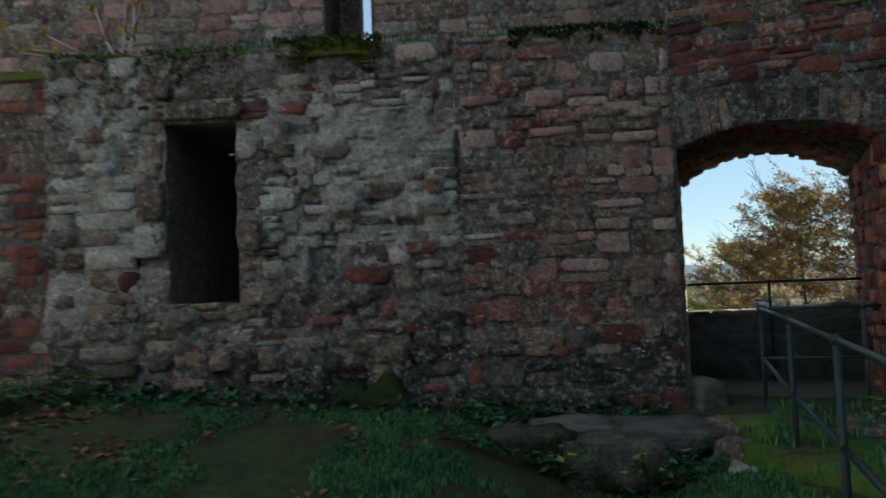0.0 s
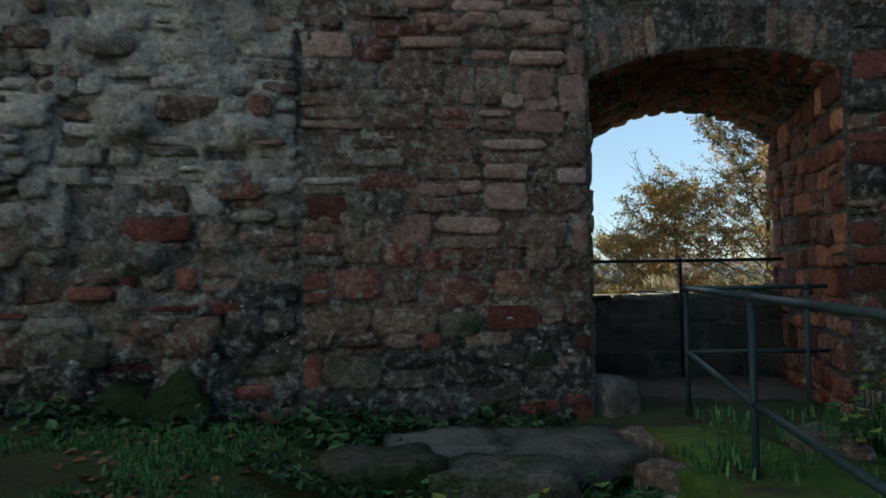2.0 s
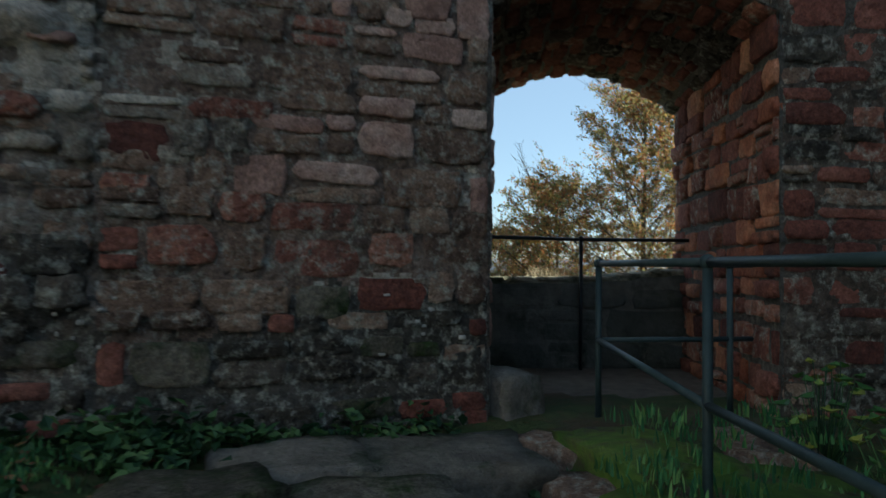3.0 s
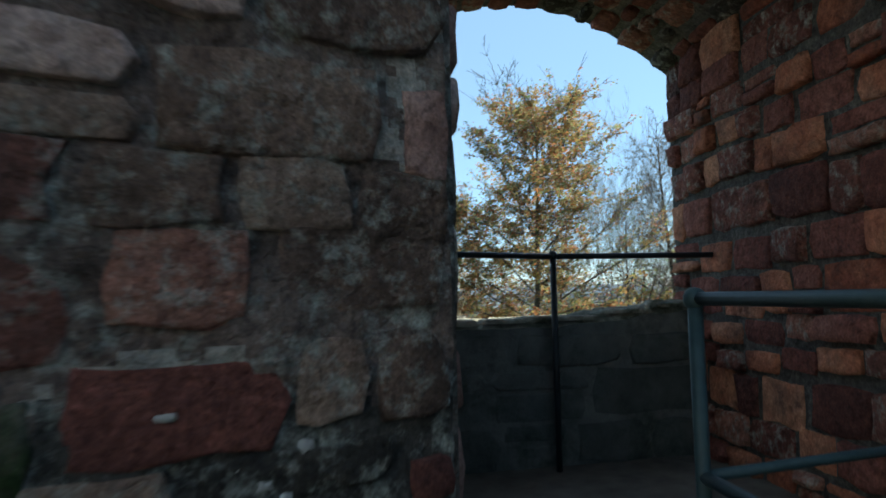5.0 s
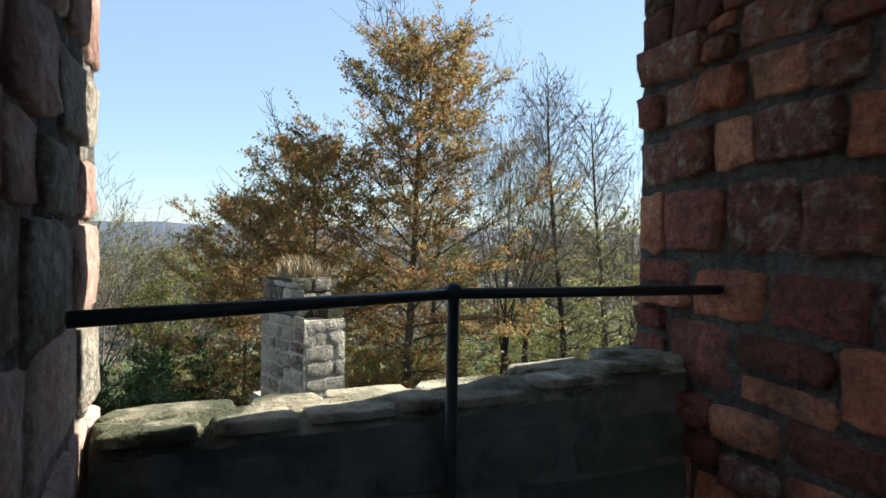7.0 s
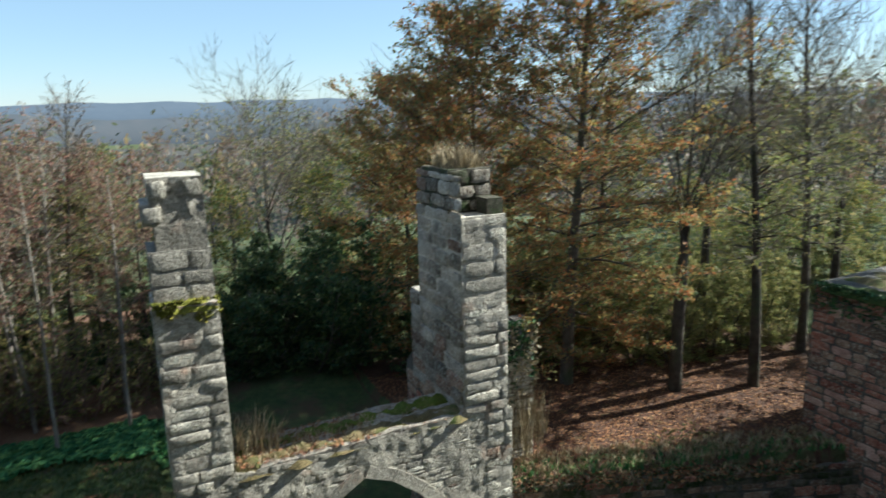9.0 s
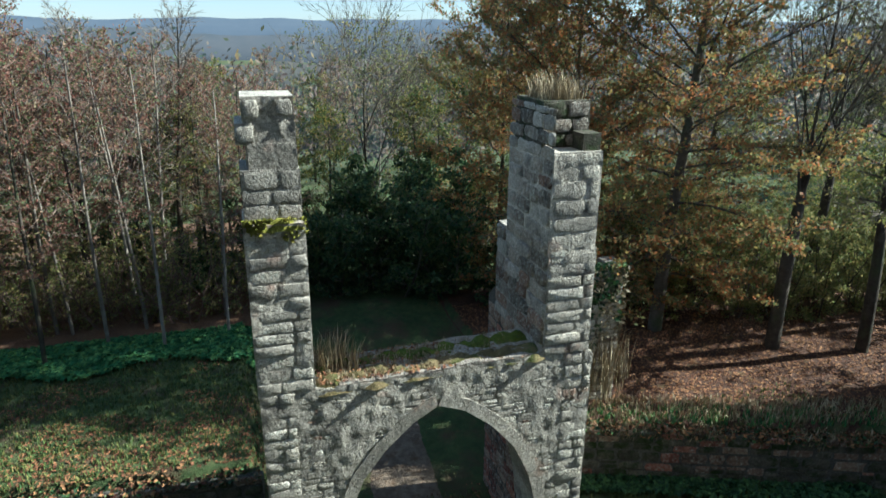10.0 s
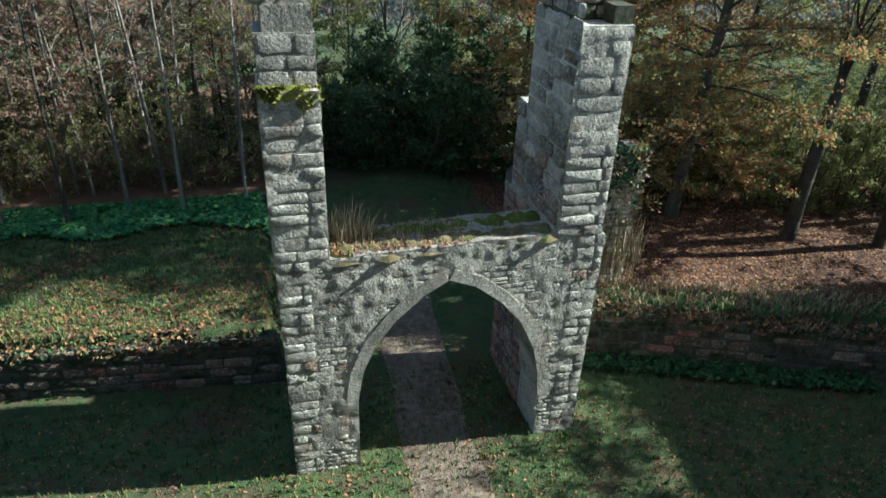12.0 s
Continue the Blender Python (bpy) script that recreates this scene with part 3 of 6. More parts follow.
def a_damp_shade(u, v):
    """Black damp stains low on the wall, widened to paint its dimmer light."""
    return noise.noise((u * 1.1, v * 1.4, 2.0)) + 0.5 * noise.noise((u * 4, v * 4, 6.0)) + 0.35 * noise.noise((u * 13, v * 13, 1.0)) > 2.2 * (v - 0.60 - 0.22 * smooth(0.6, 1.3, u) - 0.35 * smooth(0.6, 0.0, abs(u + 0.3)))



def a_mortar_tone(u, v):
    if a_damp_shade(u, v):
        return 1
    pale = noise.noise((u * 0.8, v * 0.9, 12.0)) + 0.5 * noise.noise((u * 3, v * 3, 16.0)) + 0.35 * noise.noise((u * 12, v * 12, 11.0))
    return 2 if pale > 0.5 - 1.1 * a_pale_lit(u, v) else 3 if pale < 3 * (u - 0.1) else 0


surf_a = flat((0, 7.35, 0), (1, 0, 0), (0, 0, 1))
sa = courses(lambda v: [(a, min(b, SL - 0.30)) for a, b in a_spans(v) if a < SL - 0.3], -0.3, TOP, (0.15, 0.25), (0.25, 0.52), seed=4, wave=0.03, split=0.08)
sa += courses(lambda v: [(max(a, SL - 0.30), b) for a, b in a_spans(v) if b > SL - 0.3], -0.3, TOP, (0.10, 0.23), (0.12, 0.44), seed=5, wave=0.13, split=0.3)


def in_hole(u, v, grow=0.0):
    """Putlog holes and places where stones have fallen out."""
    for x0, x1, z0, z1 in ((-1.56, -1.27, 1.42, 1.80), (0.0, 0.17, 2.10, 2.26), (0.44, 0.51, 0.90, 0.98), (-3.42, -3.08, 1.66, 1.76), (-0.62, -0.35, 1.98, 2.05), (0.0, 0.05, 2.30, 2.95)):
        if x0 - grow < u < x1 + grow and z0 - grow < v < z1 + grow:
            return True
    return False


def a_relief(u, v):
    lumpy = 1 - smooth(-0.3, 0.5, u)
    d = lumpy * (0.075 * noise.noise((u * 2.3, v * 2.3, 3)) + 0.06 * noise.noise((u * 5, v * 6, 8)) + 0.035 * abs(noise.noise((u * 9, v * 13, 5))))
    for bu, bv, bw, bh, k in ((-1.16, 2.22, 0.16, 0.10, 0.10), (-0.30, 2.16, 0.16, 0.09, 0.09), (-1.05, 1.30, 0.14, 0.13, 0.08), (-0.20, 2.55, 0.15, 0.22, 0.05), (-3.25, 2.0, 0.16, 0.22, 0.04), (-2.1, 2.05, 0.18, 0.2, 0.05)):
        d += k * math.exp(-((u - bu) / bw) ** 4 - ((v - bv) / bh) ** 4)
    d += 0.032
    if in_hole(u, v):
        d -= 0.09
    d += 0.10 * (1 - smooth(0.0, 0.35, v)) * (0.5 + noise.noise((u * 1.5, 0, 4)))
    return d


def a_surface(u, v):
    p, U, V, Nn = surf_a(u, v)
    return p + Nn * (a_relief(u, v) * 0.85 + 0.010), U, V, Nn


sa += courses(lambda v: [(0.03, 2.24)], -0.3, TOP, (0.12, 0.27), (0.13, 0.50), seed=6, wave=0.10, split=0.25)
sa = [s for s in sa if not in_hole(s[0], s[1], 0.03)]
rough_sheet("mortar", surf_a, -4.36, 2.235, -0.35, TOP, 0.026, MORTAR, wall_a, skip=lambda u, v: SL < u < SR and SB < v < ST, relief=lambda u, v: a_relief(u, v) - 0.008 * smooth(-0.3, 0.4, u), amp=1.1, base=0.013, tones=(MORTAR_DAMP_SHADE, MORTAR_PALE, MORTAR_RED, a_mortar_tone))
lay([q for q in sa if q[0] > 0], a_surface, RUBBLE, a_pick, (0.010, 0.028), wall_a, near=lambda u, v: v < 2.7, seed=8)
lay([q for q in sa if q[0] <= 0], a_surface, BROKEN, a_pick, (0.012, 0.036), wall_a, near=lambda u, v: False, seed=88)

# dressed stones round the slit window
lay([(-2.68, 3.28, 1.06, 0.21), (-3.20, 2.80, 0.27, 0.44), (-3.21, 2.34, 0.30, 0.44), (-3.24, 1.92, 0.36, 0.38), (-2.18, 2.92, 0.26, 0.36), (-2.16, 2.30, 0.30, 0.20), (-2.17, 1.98, 0.26, 0.42)],
    a_surface, RUBBLE, weighted((STONE_BROWN, 2), (STONE_PALE, 1)), (0.045, 0.075), wall_a, near=lambda u, v: True, seed=18, name="quoin")


def ab(a, b):
    a, b = Vector((*a, 0)), Vector((*b, 0))
    return a, (b - a).normalized(), (b - a).length


# front of the wall right of the arch, and the strip over it
o, d, ln = ab(AL, (13, 6.777 - 0.3145 * 8.98))
span_w = (Vector((*AR, 0)) - Vector((*AL, 0))).length


def b_spans(v):
    k = [span_w, ln]
    if v > 2.68:
        zc = 2.68 + 0.20
        if v > zc + 0.22:
            k[0] = 0.0
    return [tuple(k)] if v < 2.68 or v > 3.15 else [(span_w + 0.02, ln)]


# mostly dark stones, to paint in the shade on this wall
b_pick = weighted((STONE_RED, 2), (STONE_BROWN, 1.5), (STONE_DEEP, 5), (STONE_DAMP_SHADE, 2))
sb = courses(b_spans, -0.5, TOP + 0.08, (0.10, 0.22), (0.18, 0.46), seed=12, wave=0.03)
sb = [s for s in sb if s[0] < 5.5]
rough_sheet("mortar", flat(o, d, (0, 0, 1)), 0, 5.6, -0.5, TOP + 0.1, 0.028, MORTAR_BROWN, wall_b, base=0.006, amp=0.8, skip=lambda u, v: u < span_w and v < arch_z(u / span_w, 2.66, 2.63, 0.20) + 0.02)
lay(sb, flat(o, d, (0, 0, 1)), RUBBLE, b_pick, (0.010, 0.038), wall_b, near=lambda u, v: v < 3.2 and u < 3.6, seed=9)
# voussoirs over the front arch, dark stones again painting shade
vs = []
for i in range(21):
    vs.append(((i + 0.5) / 21, 0, 0.1, 0.34))


def voussoir_surface(u, v):
    p = o + d * (span_w * u)
    z = arch_z(u, 2.66, 2.63, 0.20) + 0.17
    lean = Vector((d.x, d.y, 0)) * (-(0.5 - u) * 0.55) + Vector((0, 0, 1))
    up = lean.normalized()
    nn = Vector((d.y, -d.x, 0))
    return Vector((p.x, p.y, z)), d, up, nn


lay(vs, voussoir_surface, RUBBLE, weighted((STONE_DAMP_SHADE, 3), (STONE_BROWN, 4)), (0.010, 0.026), wall_b, near=lambda u, v: True, seed=10, name="voussoir", gap=0.01)

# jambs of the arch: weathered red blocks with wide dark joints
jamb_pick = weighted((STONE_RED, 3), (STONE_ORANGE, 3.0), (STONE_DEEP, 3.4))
o, d, ln = ab(BR, AR)
rough_sheet("mortar", flat(o, d, (0, 0, 1)), 0, ln, 0, 2.72, 0.03, MORTAR_DARK, wall_b, amp=0.7, base=0.0)
sj = courses(lambda v: [(0.0, ln)], 0.0, 2.62, (0.13, 0.27), (0.14, 0.38), seed=21, split=0.08, wave=0.05)
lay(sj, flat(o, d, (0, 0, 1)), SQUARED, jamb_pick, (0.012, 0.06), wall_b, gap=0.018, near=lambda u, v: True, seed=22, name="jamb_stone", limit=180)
o, d, ln = ab(AL, BL)
rough_sheet("mortar", flat(o, d, (0, 0, 1)), 0, ln, 0, 2.70, 0.03, MORTAR_DARK, wall_a, amp=0.6, base=-0.004)
sj = courses(lambda v: [(0.0, ln)], 0.0, 2.66, (0.15, 0.30), (0.2, 0.5), seed=23, split=0.0, wave=0.03)
lay(sj, flat(o, d, (0, 0, 1)), SQUARED, weighted((STONE_PINK, 5), (STONE_BROWN, 1), (STONE_GREY, 2)), (0.010, 0.026), wall_a, gap=0.02, near=lambda u, v: False, seed=24)
# soffit of the arch, dark stones picked to paint in the shade beneath


def soffit(u, v):
    k, q = u / 1.91, v / 2.42
    x = (AL[0] + (AR[0] - AL[0]) * k) * (1 - q) + (BL[0] + (BR[0] - BL[0]) * k) * q
    y = (AL[1] + (AR[1] - AL[1]) * k) * (1 - q) + (BL[1] + (BR[1] - BL[1]) * k) * q
    z = arch_z(k, 2.66, 2.63, 0.20) * (1 - q) + arch_z(k, 2.53, 2.50, 0.40) * q
    s = (0.24 * -4 * (2 * k - 1)) / 1.91
    U = Vector((0.954, -0.30, s)).normalized()
    V = Vector((0.36, 0.93, -0.06)).normalized()
    return Vector((x, y, z)), U, V, V.cross(U).normalized() * (1 if V.cross(U).z < 0 else -1)


so = courses(lambda v: [(0.0, 1.91)], 0.0, 2.42, (0.14, 0.30), (0.08, 0.2), seed=26, split=0, wave=0)
lay(so, soffit, RUBBLE, weighted((STONE_DEEP, 5), (STONE_RED, 1.5), (STONE_DAMP_SHADE, 2)), (0.012, 0.04), wall_b, gap=0.016, seed=25, name="soffit_stone")

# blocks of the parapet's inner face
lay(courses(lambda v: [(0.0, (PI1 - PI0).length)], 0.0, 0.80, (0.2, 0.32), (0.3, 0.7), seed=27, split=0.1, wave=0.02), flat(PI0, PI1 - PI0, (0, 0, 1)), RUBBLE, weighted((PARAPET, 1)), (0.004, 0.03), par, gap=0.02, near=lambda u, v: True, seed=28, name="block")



def coping_top(u, v):
    k = u / (PI1 - PI0).length
    out = Vector((0.28, 0.96, 0))
    p = PI0.lerp(PI1, k) + out * v
    return Vector((p.x, p.y, 0.845 + 0.04 * k + 0.06 * smooth(0.5, 1.0, k))), (PI1 - PI0).normalized(), out, Vector((0, 0, 1))


lay(courses(lambda v: [(0.0, (PI1 - PI0).length)], -0.01, 0.30, (0.12, 0.17), (0.16, 0.42), seed=29, split=0.0, wave=0.02), coping_top, RUBBLE, weighted((COPING, 1)), (0.014, 0.028), par, gap=0.006, near=lambda u, v: True, seed=30, name="coping_stone")

# upper wall and recessed wall
su = courses(lambda v: [(-8, WX0 - 0.02), (WX1 + 0.02, 2.55)], TOP, 6.2, (0.12, 0.24), (0.2, 0.5), seed=31)
lay(su, flat((0, UY, 0), (1, 0, 0), (0, 0, 1)), RUBBLE, weighted((STONE_BROWN, 4), (STONE_PINK, 3), (STONE_GREY, 3)), (0.005, 0.02), wall_u, seed=32)
o, d, ln = ab((2.6, UY), (13, UY - 0.3145 * 10.4))
su = courses(lambda v: [(0, 5)], TOP, 6.0, (0.12, 0.24), (0.2, 0.5), seed=33)
lay(su, flat(o, d, (0, 0, 1)), RUBBLE, weighted((STONE_BROWN, 4), (STONE_RED, 3)), (0.01, 0.04), wall_u, seed=34)
sc = courses(lambda v: [(-9, -4.36)], -0.2, 4.10, (0.14, 0.26), (0.25, 0.55), seed=35)
lay(sc, flat((0, 8.2, 0), (1, 0, 0), (0, 0, 1)), RUBBLE, weighted((STONE_BROWN, 4), (STONE_DEEP, 3)), (0.006, 0.02), wall_c, seed=36)


# ---- railings ----
def niche_rail():
    rail = empty("handrail", (3.8, 8.82, 0), "black iron handrail across the arch above the parapet", "railing")
    bm = bmesh.new()
    tube(bm, (2.80, 8.82, 1.23), (3.815, 8.885, 1.23), 0.017)
    part("rail", bm, IRON_BLACK, rail)
    bm = bmesh.new()
    tube(bm, (3.815, 8.885, 1.23), (4.79, 8.53, 1.23), 0.017)
    part("rail", bm, IRON_BLACK, rail)
    bm = bmesh.new()
    tube(bm, (3.815, 8.885, 0), (3.815, 8.885, 1.23), 0.018)
    part("post", bm, IRON_BLACK, rail)
    bm = bmesh.new()
    ball(bm, (3.815, 8.885, 1.235), 0.029)
    part("joint", bm, IRON_BLACK, rail)
    bm = bmesh.new()
    tube(bm, (4.775, 8.534, 1.23), (4.80, 8.527, 1.23), 0.034)
    part("wall_flange", bm, IRON_BLACK, rail)


niche_rail()

A, B, C, D = Vector((2.955, 7.187, 0)), Vector((2.49, 5.64, 0)), Vector((2.0, 4.1, 0)), Vector((3.86, 7.04, 0))


def court_rail():
    rail = empty("guard_rail", (2.955, 7.187, 0), "dark green painted tubular iron guard rail", "railing")
    E_ = C + (C - B) * 1.2
    for p, z0 in ((A, 0.0), (B, -0.25), (C, -0.3), (E_, -0.3), (D, 0.0)):
        bm = bmesh.new()
        tube(bm, (p.x, p.y, z0 - 0.15), (p.x, p.y, 0.99), 0.021, seg=10)
        part("post", bm, IRON, rail)
        bm = bmesh.new()
        ball(bm, (p.x, p.y, 0.995), 0.033)
        part("joint", bm, IRON, rail)
    low = {0: 0.505, 1: 0.43, 2: 0.44, 3: 0.44}
    for z in (0.995, 0.505):
        for i, (p, q) in enumerate(((A, B), (B, C), (C, E_))):
            bm = bmesh.new()
            tube(bm, (p.x, p.y, z if z > 0.6 else low[i]), (q.x, q.y, z if z > 0.6 else low[i + 1]), 0.019, seg=10)
            part("rail", bm, IRON, rail)
        bm = bmesh.new()
        q = D + (D - A).normalized() * 0.16
        tube(bm, (A.x, A.y, z), (q.x, q.y, z), 0.017, seg=10)
        part("rail", bm, IRON, rail)


court_rail()

# ---- the ruined gate below ----
GY, GZ = 17.83, -8.0
gate = empty("gate_ruin", (6.2, GY + 0.6, GZ), "roofless ruined gatehouse of grey sandstone with pointed arch", "ruin")
GD = 0.95
ARCH = [(4.66, -8.2), (4.64, -6.6), (4.74, -5.9), (4.98, -5.3), (5.35, -4.82), (5.8, -4.4), (6.22, -4.15), (6.68, -4.33), (7.15, -4.7), (7.58, -5.2), (7.87, -5.8), (8.02, -6.4), (8.08, -7.0), (8.12, -8.2)]


def arch_top(x):
    for (x0, z0), (x1, z1) in zip(ARCH[1:], ARCH[2:]):
        if x0 <= x <= x1:
            return z0 + (z1 - z0) * (x - x0) / (x1 - x0)
    return -20


def wall_top(x):
    return -3.56 + 0.10 * (x - 4.3) / 3.7 + 0.05 * noise.noise((x * 1.7, 0, 0))


def add_core(name, blocks, material):
    ob = mesh_ob(name, *joined(blocks), material)
    ob.parent, ob.matrix_parent_inverse = gate, gate.matrix_world.inverted()
    return ob


LP = [(3.47, GY), (4.30, GY), (4.30, GY + GD), (3.47, GY + GD)]
left_p = add_core("left_pillar", [prism([(3.50, GY), (4.66, GY), (4.66, GY + GD), (3.50, GY + GD)], -8.3, -3.6),
                                  prism(LP, -3.6, -0.95),
                                  prism([(3.50, GY + 0.12), (4.28, GY + 0.12), (4.28, GY + GD), (3.50, GY + GD)], -0.95, -0.22),
                                  prism([(3.62, GY + 0.14), (4.26, GY + 0.14), (4.26, GY + GD), (3.62, GY + GD)], -0.22, 0.12),
                                  prism([(3.48, GY + 0.16), (4.26, GY + 0.16), (4.26, GY + GD), (3.48, GY + GD)], 0.12, 0.40),
                                  prism([(3.58, GY + 0.17), (4.25, GY + 0.17), (4.25, GY + GD), (3.58, GY + GD)], 0.40, 0.74)], STONE_GATE)
right_p = add_core("right_pillar", [prism([(8.12, GY), (8.95, GY), (8.95, GY + GD), (8.12, GY + GD)], -8.3, -3.6),
                                    prism([(8.02, GY), (8.86, GY), (8.86, GY + 2.15), (8.02, GY + 2.15)], -3.6, -1.8),
                                    prism([(8.00, GY), (8.82, GY), (8.82, GY + 1.7), (8.00, GY + 1.7)], -1.8, -0.16),
                                    ], STONE_GATE)
pillar_head = add_core("pillar_head", [prism([(8.00, GY + 0.45), (8.80, GY + 0.45), (8.80, GY + 1.5), (8.00, GY + 1.5)], -0.16, 0.55),
                                       prism([(8.50, GY + 0.05), (8.80, GY + 0.05), (8.80, GY + 0.45), (8.50, GY + 0.45)], -0.16, 0.10)], MOSSY)
passage = add_core("passage_wall", [prism([(8.10, GY + 2.15), (8.86, GY + 2.15), (8.86, GY + 2.7), (8.10, GY + 2.7)], -8.3, [-3.0, -3.0, -3.5, -3.5]),
                                    prism([(8.12, GY + GD), (8.9, GY + GD), (8.86, GY + 2.15), (8.10, GY + 2.15)], -8.3, -3.6)], MORTAR_DARK)
wv, wf = [], []
XS = sorted(set([4.66, 8.12] + [4.66 + i * 0.12 for i in range(1, 29)]))
for x in XS:
    zt = max(arch_top(x), -6.6)
    wv += [(x, GY, zt), (x, GY, wall_top(x)), (x, GY + GD, wall_top(x)), (x, GY + GD, zt)]
for i in range(len(XS) - 1):
    a, b = 4 * i, 4 * i + 4
    wf += [(a, b, b + 1, a + 1), (a + 1, b + 1, b + 2, a + 2), (a + 2, b + 2, b + 3, a + 3), (a + 3, b + 3, b, a)]
span = add_core("arch_wall", [(wv, wf)], MORTAR)
for u0, u1, v0, v1, pr in ((3.49, 4.66, -8.2, -3.6, left_p), (3.48, 4.30, -3.6, -0.95, left_p), (8.12, 8.95, -8.2, -3.6, right_p), (8.02, 8.86, -3.6, -1.8, right_p), (8.0, 8.82, -1.8, -0.16, right_p)):
    rough_sheet("mortar", flat((0, GY, 0), (1, 0, 0), (0, 0, 1)), u0, u1, v0, v1, 0.05, STONE_GATE, pr)
rough_sheet("mortar", flat((0, GY, 0), (1, 0, 0), (0, 0, 1)), 4.66, 8.12, -8.2, -3.5, 0.05, STONE_GATE, span, skip=lambda u, v: v < arch_top(u) + 0.08 or v > wall_top(u) - 0.01)

gate_pick = weighted((STONE_GATE, 6), (STONE_PALE, 3), (STONE_BROWN, 0.25))
rough_sheet("weathered_face", flat((0, GY + 0.12, 0), (1, 0, 0), (0, 0, 1)), 3.51, 4.27, -0.94, -0.22, 0.04, STONE_GATE, left_p, base=0.008, amp=1.2)
rough_sheet("weathered_face", flat((0, GY + 0.15, 0), (1, 0, 0), (0, 0, 1)), 3.60, 4.25, -0.22, 0.73, 0.04, STONE_GATE, left_p, base=0.010, amp=2.4)
# pillars: courses of bossed blocks
front = flat((0, GY, 0), (1, 0, 0), (0, 0, 1))
lay(courses(lambda v: [(3.48, 4.30)], -3.55, -1.0, (0.17, 0.23), (0.2, 0.62), seed=41, split=0.0, wave=0), front, BOSSED, gate_pick, (0.010, 0.034), left_p, near=lambda u, v: True, seed=42, name="block")
lay(courses(lambda v: [(3.50, 4.0)], -8.1, -3.55, (0.17, 0.24), (0.22, 0.36), seed=43, split=0.0, wave=0), front, BOSSED, gate_pick, (0.010, 0.034), left_p, near=lambda u, v: True, seed=44, name="block")
lay(courses(lambda v: [(3.50, 4.28)], -0.93, -0.22, (0.2, 0.3), (0.3, 0.5), seed=45, split=0.0, wave=0), flat((0, GY + 0.12, 0), (1, 0, 0), (0, 0, 1)), RUBBLE, gate_pick, (0.010, 0.018), left_p, near=lambda u, v: True, seed=46, name="block")
lay([(3.60, 0.26, 0.26, 0.24), (3.70, 0.58, 0.22, 0.26), (4.12, 0.60, 0.24, 0.24)], flat((0, GY + 0.15, 0), (1, 0, 0), (0, 0, 1)), RUBBLE, gate_pick, (0.02, 0.05), left_p, near=lambda u, v: True, seed=48, name="block")
lay(courses(lambda v: [(8.02, 8.86)], -3.55, -1.7, (0.17, 0.23), (0.2, 0.62), seed=51, split=0.0, wave=0), front, BOSSED, gate_pick, (0.010, 0.034), right_p, near=lambda u, v: True, seed=52, name="block")
lay(courses(lambda v: [(8.00, 8.82)], -1.7, -0.17, (0.2, 0.3), (0.3, 0.6), seed=53, split=0.0, wave=0), front, RUBBLE, gate_pick, (0.016, 0.034), right_p, near=lambda u, v: True, seed=54, name="block")
lay(courses(lambda v: [(8.42, 8.94)], -8.1, -3.55, (0.17, 0.24), (0.22, 0.36), seed=55, split=0.0, wave=0), front, BOSSED, gate_pick, (0.010, 0.034), right_p, near=lambda u, v: True, seed=56, name="block")
lay(courses(lambda v: [(8.00, 8.80)], -0.14, 0.55, (0.2, 0.3), (0.25, 0.45), seed=57, split=0.0, wave=0), flat((0, GY + 0.45, 0), (1, 0, 0), (0, 0, 1)), RUBBLE, weighted((MOSSY, 1), (STONE_GREY, 2)), (0.02, 0.06), pillar_head, near=lambda u, v: True, seed=58, name="block")
# flank of the right pillar, turned away from the sun
flank = flat((8.0, GY + 3.4, 0), (0, -1, 0), (0, 0, 1))
lay(courses(lambda v: [(1.7, 3.4)] if v > -1.8 else [(1.25, 3.4)], -3.6, 0.5, (0.2, 0.3), (0.3, 0.6), seed=59, split=0.0), flank, RUBBLE, weighted((STONE_GATE, 3), (STONE_GREY, 3), (STONE_BROWN, 1)), (0.01, 0.04), right_p, near=lambda u, v: True, seed=60, name="block")
lay(courses(lambda v: [(0.7, 2.45)], -8.1, -3.6, (0.16, 0.26), (0.25, 0.5), seed=63), flat((8.11, GY + 3.4, 0), (0, -1, 0), (0, 0, 1)), RUBBLE, weighted((STONE_BROWN, 4), (STONE_RED, 2)), (0.01, 0.04), passage, near=lambda u, v: True, seed=64, name="block")
# rubble over the arch
def arch_spans(v):
    xs_in = [x for x in np.arange(4.02, 8.44, 0.03) if v > arch_top(x) + 0.24 or x < 4.34 or x > 8.36]
    out, a = [], xs_in[0]
    for p, q in zip(xs_in, xs_in[1:]):
        if q - p > 0.1:
            out.append((a, p))
            a = q
    out.append((a, xs_in[-1]))
    return [s for s in out if s[1] - s[0] > 0.06]


sw = [s for s in courses(arch_spans, -8.1, -3.55, (0.08, 0.15), (0.12, 0.28), seed=61, split=0.1, wave=0.02) if s[1] < wall_top(s[0]) - 0.02]
lay(sw, front, RUBBLE, weighted((STONE_GATE, 6), (STONE_PALE, 2), (STONE_BROWN, 0.2)), (0.005, 0.014), span, near=lambda u, v: v > -6, seed=62)
# dressed ring of the pointed arch


def ring(side):
    pts = ARCH[1:7] if side else ARCH[6:13]
    dense = []
    for (x0, z0), (x1, z1) in zip(pts, pts[1:]):
        for i in range(4):
            dense.append(Vector((x0 + (x1 - x0) * i / 4, 0, z0 + (z1 - z0) * i / 4)))
    dense.append(Vector((pts[-1][0], 0, pts[-1][1])))
    return dense


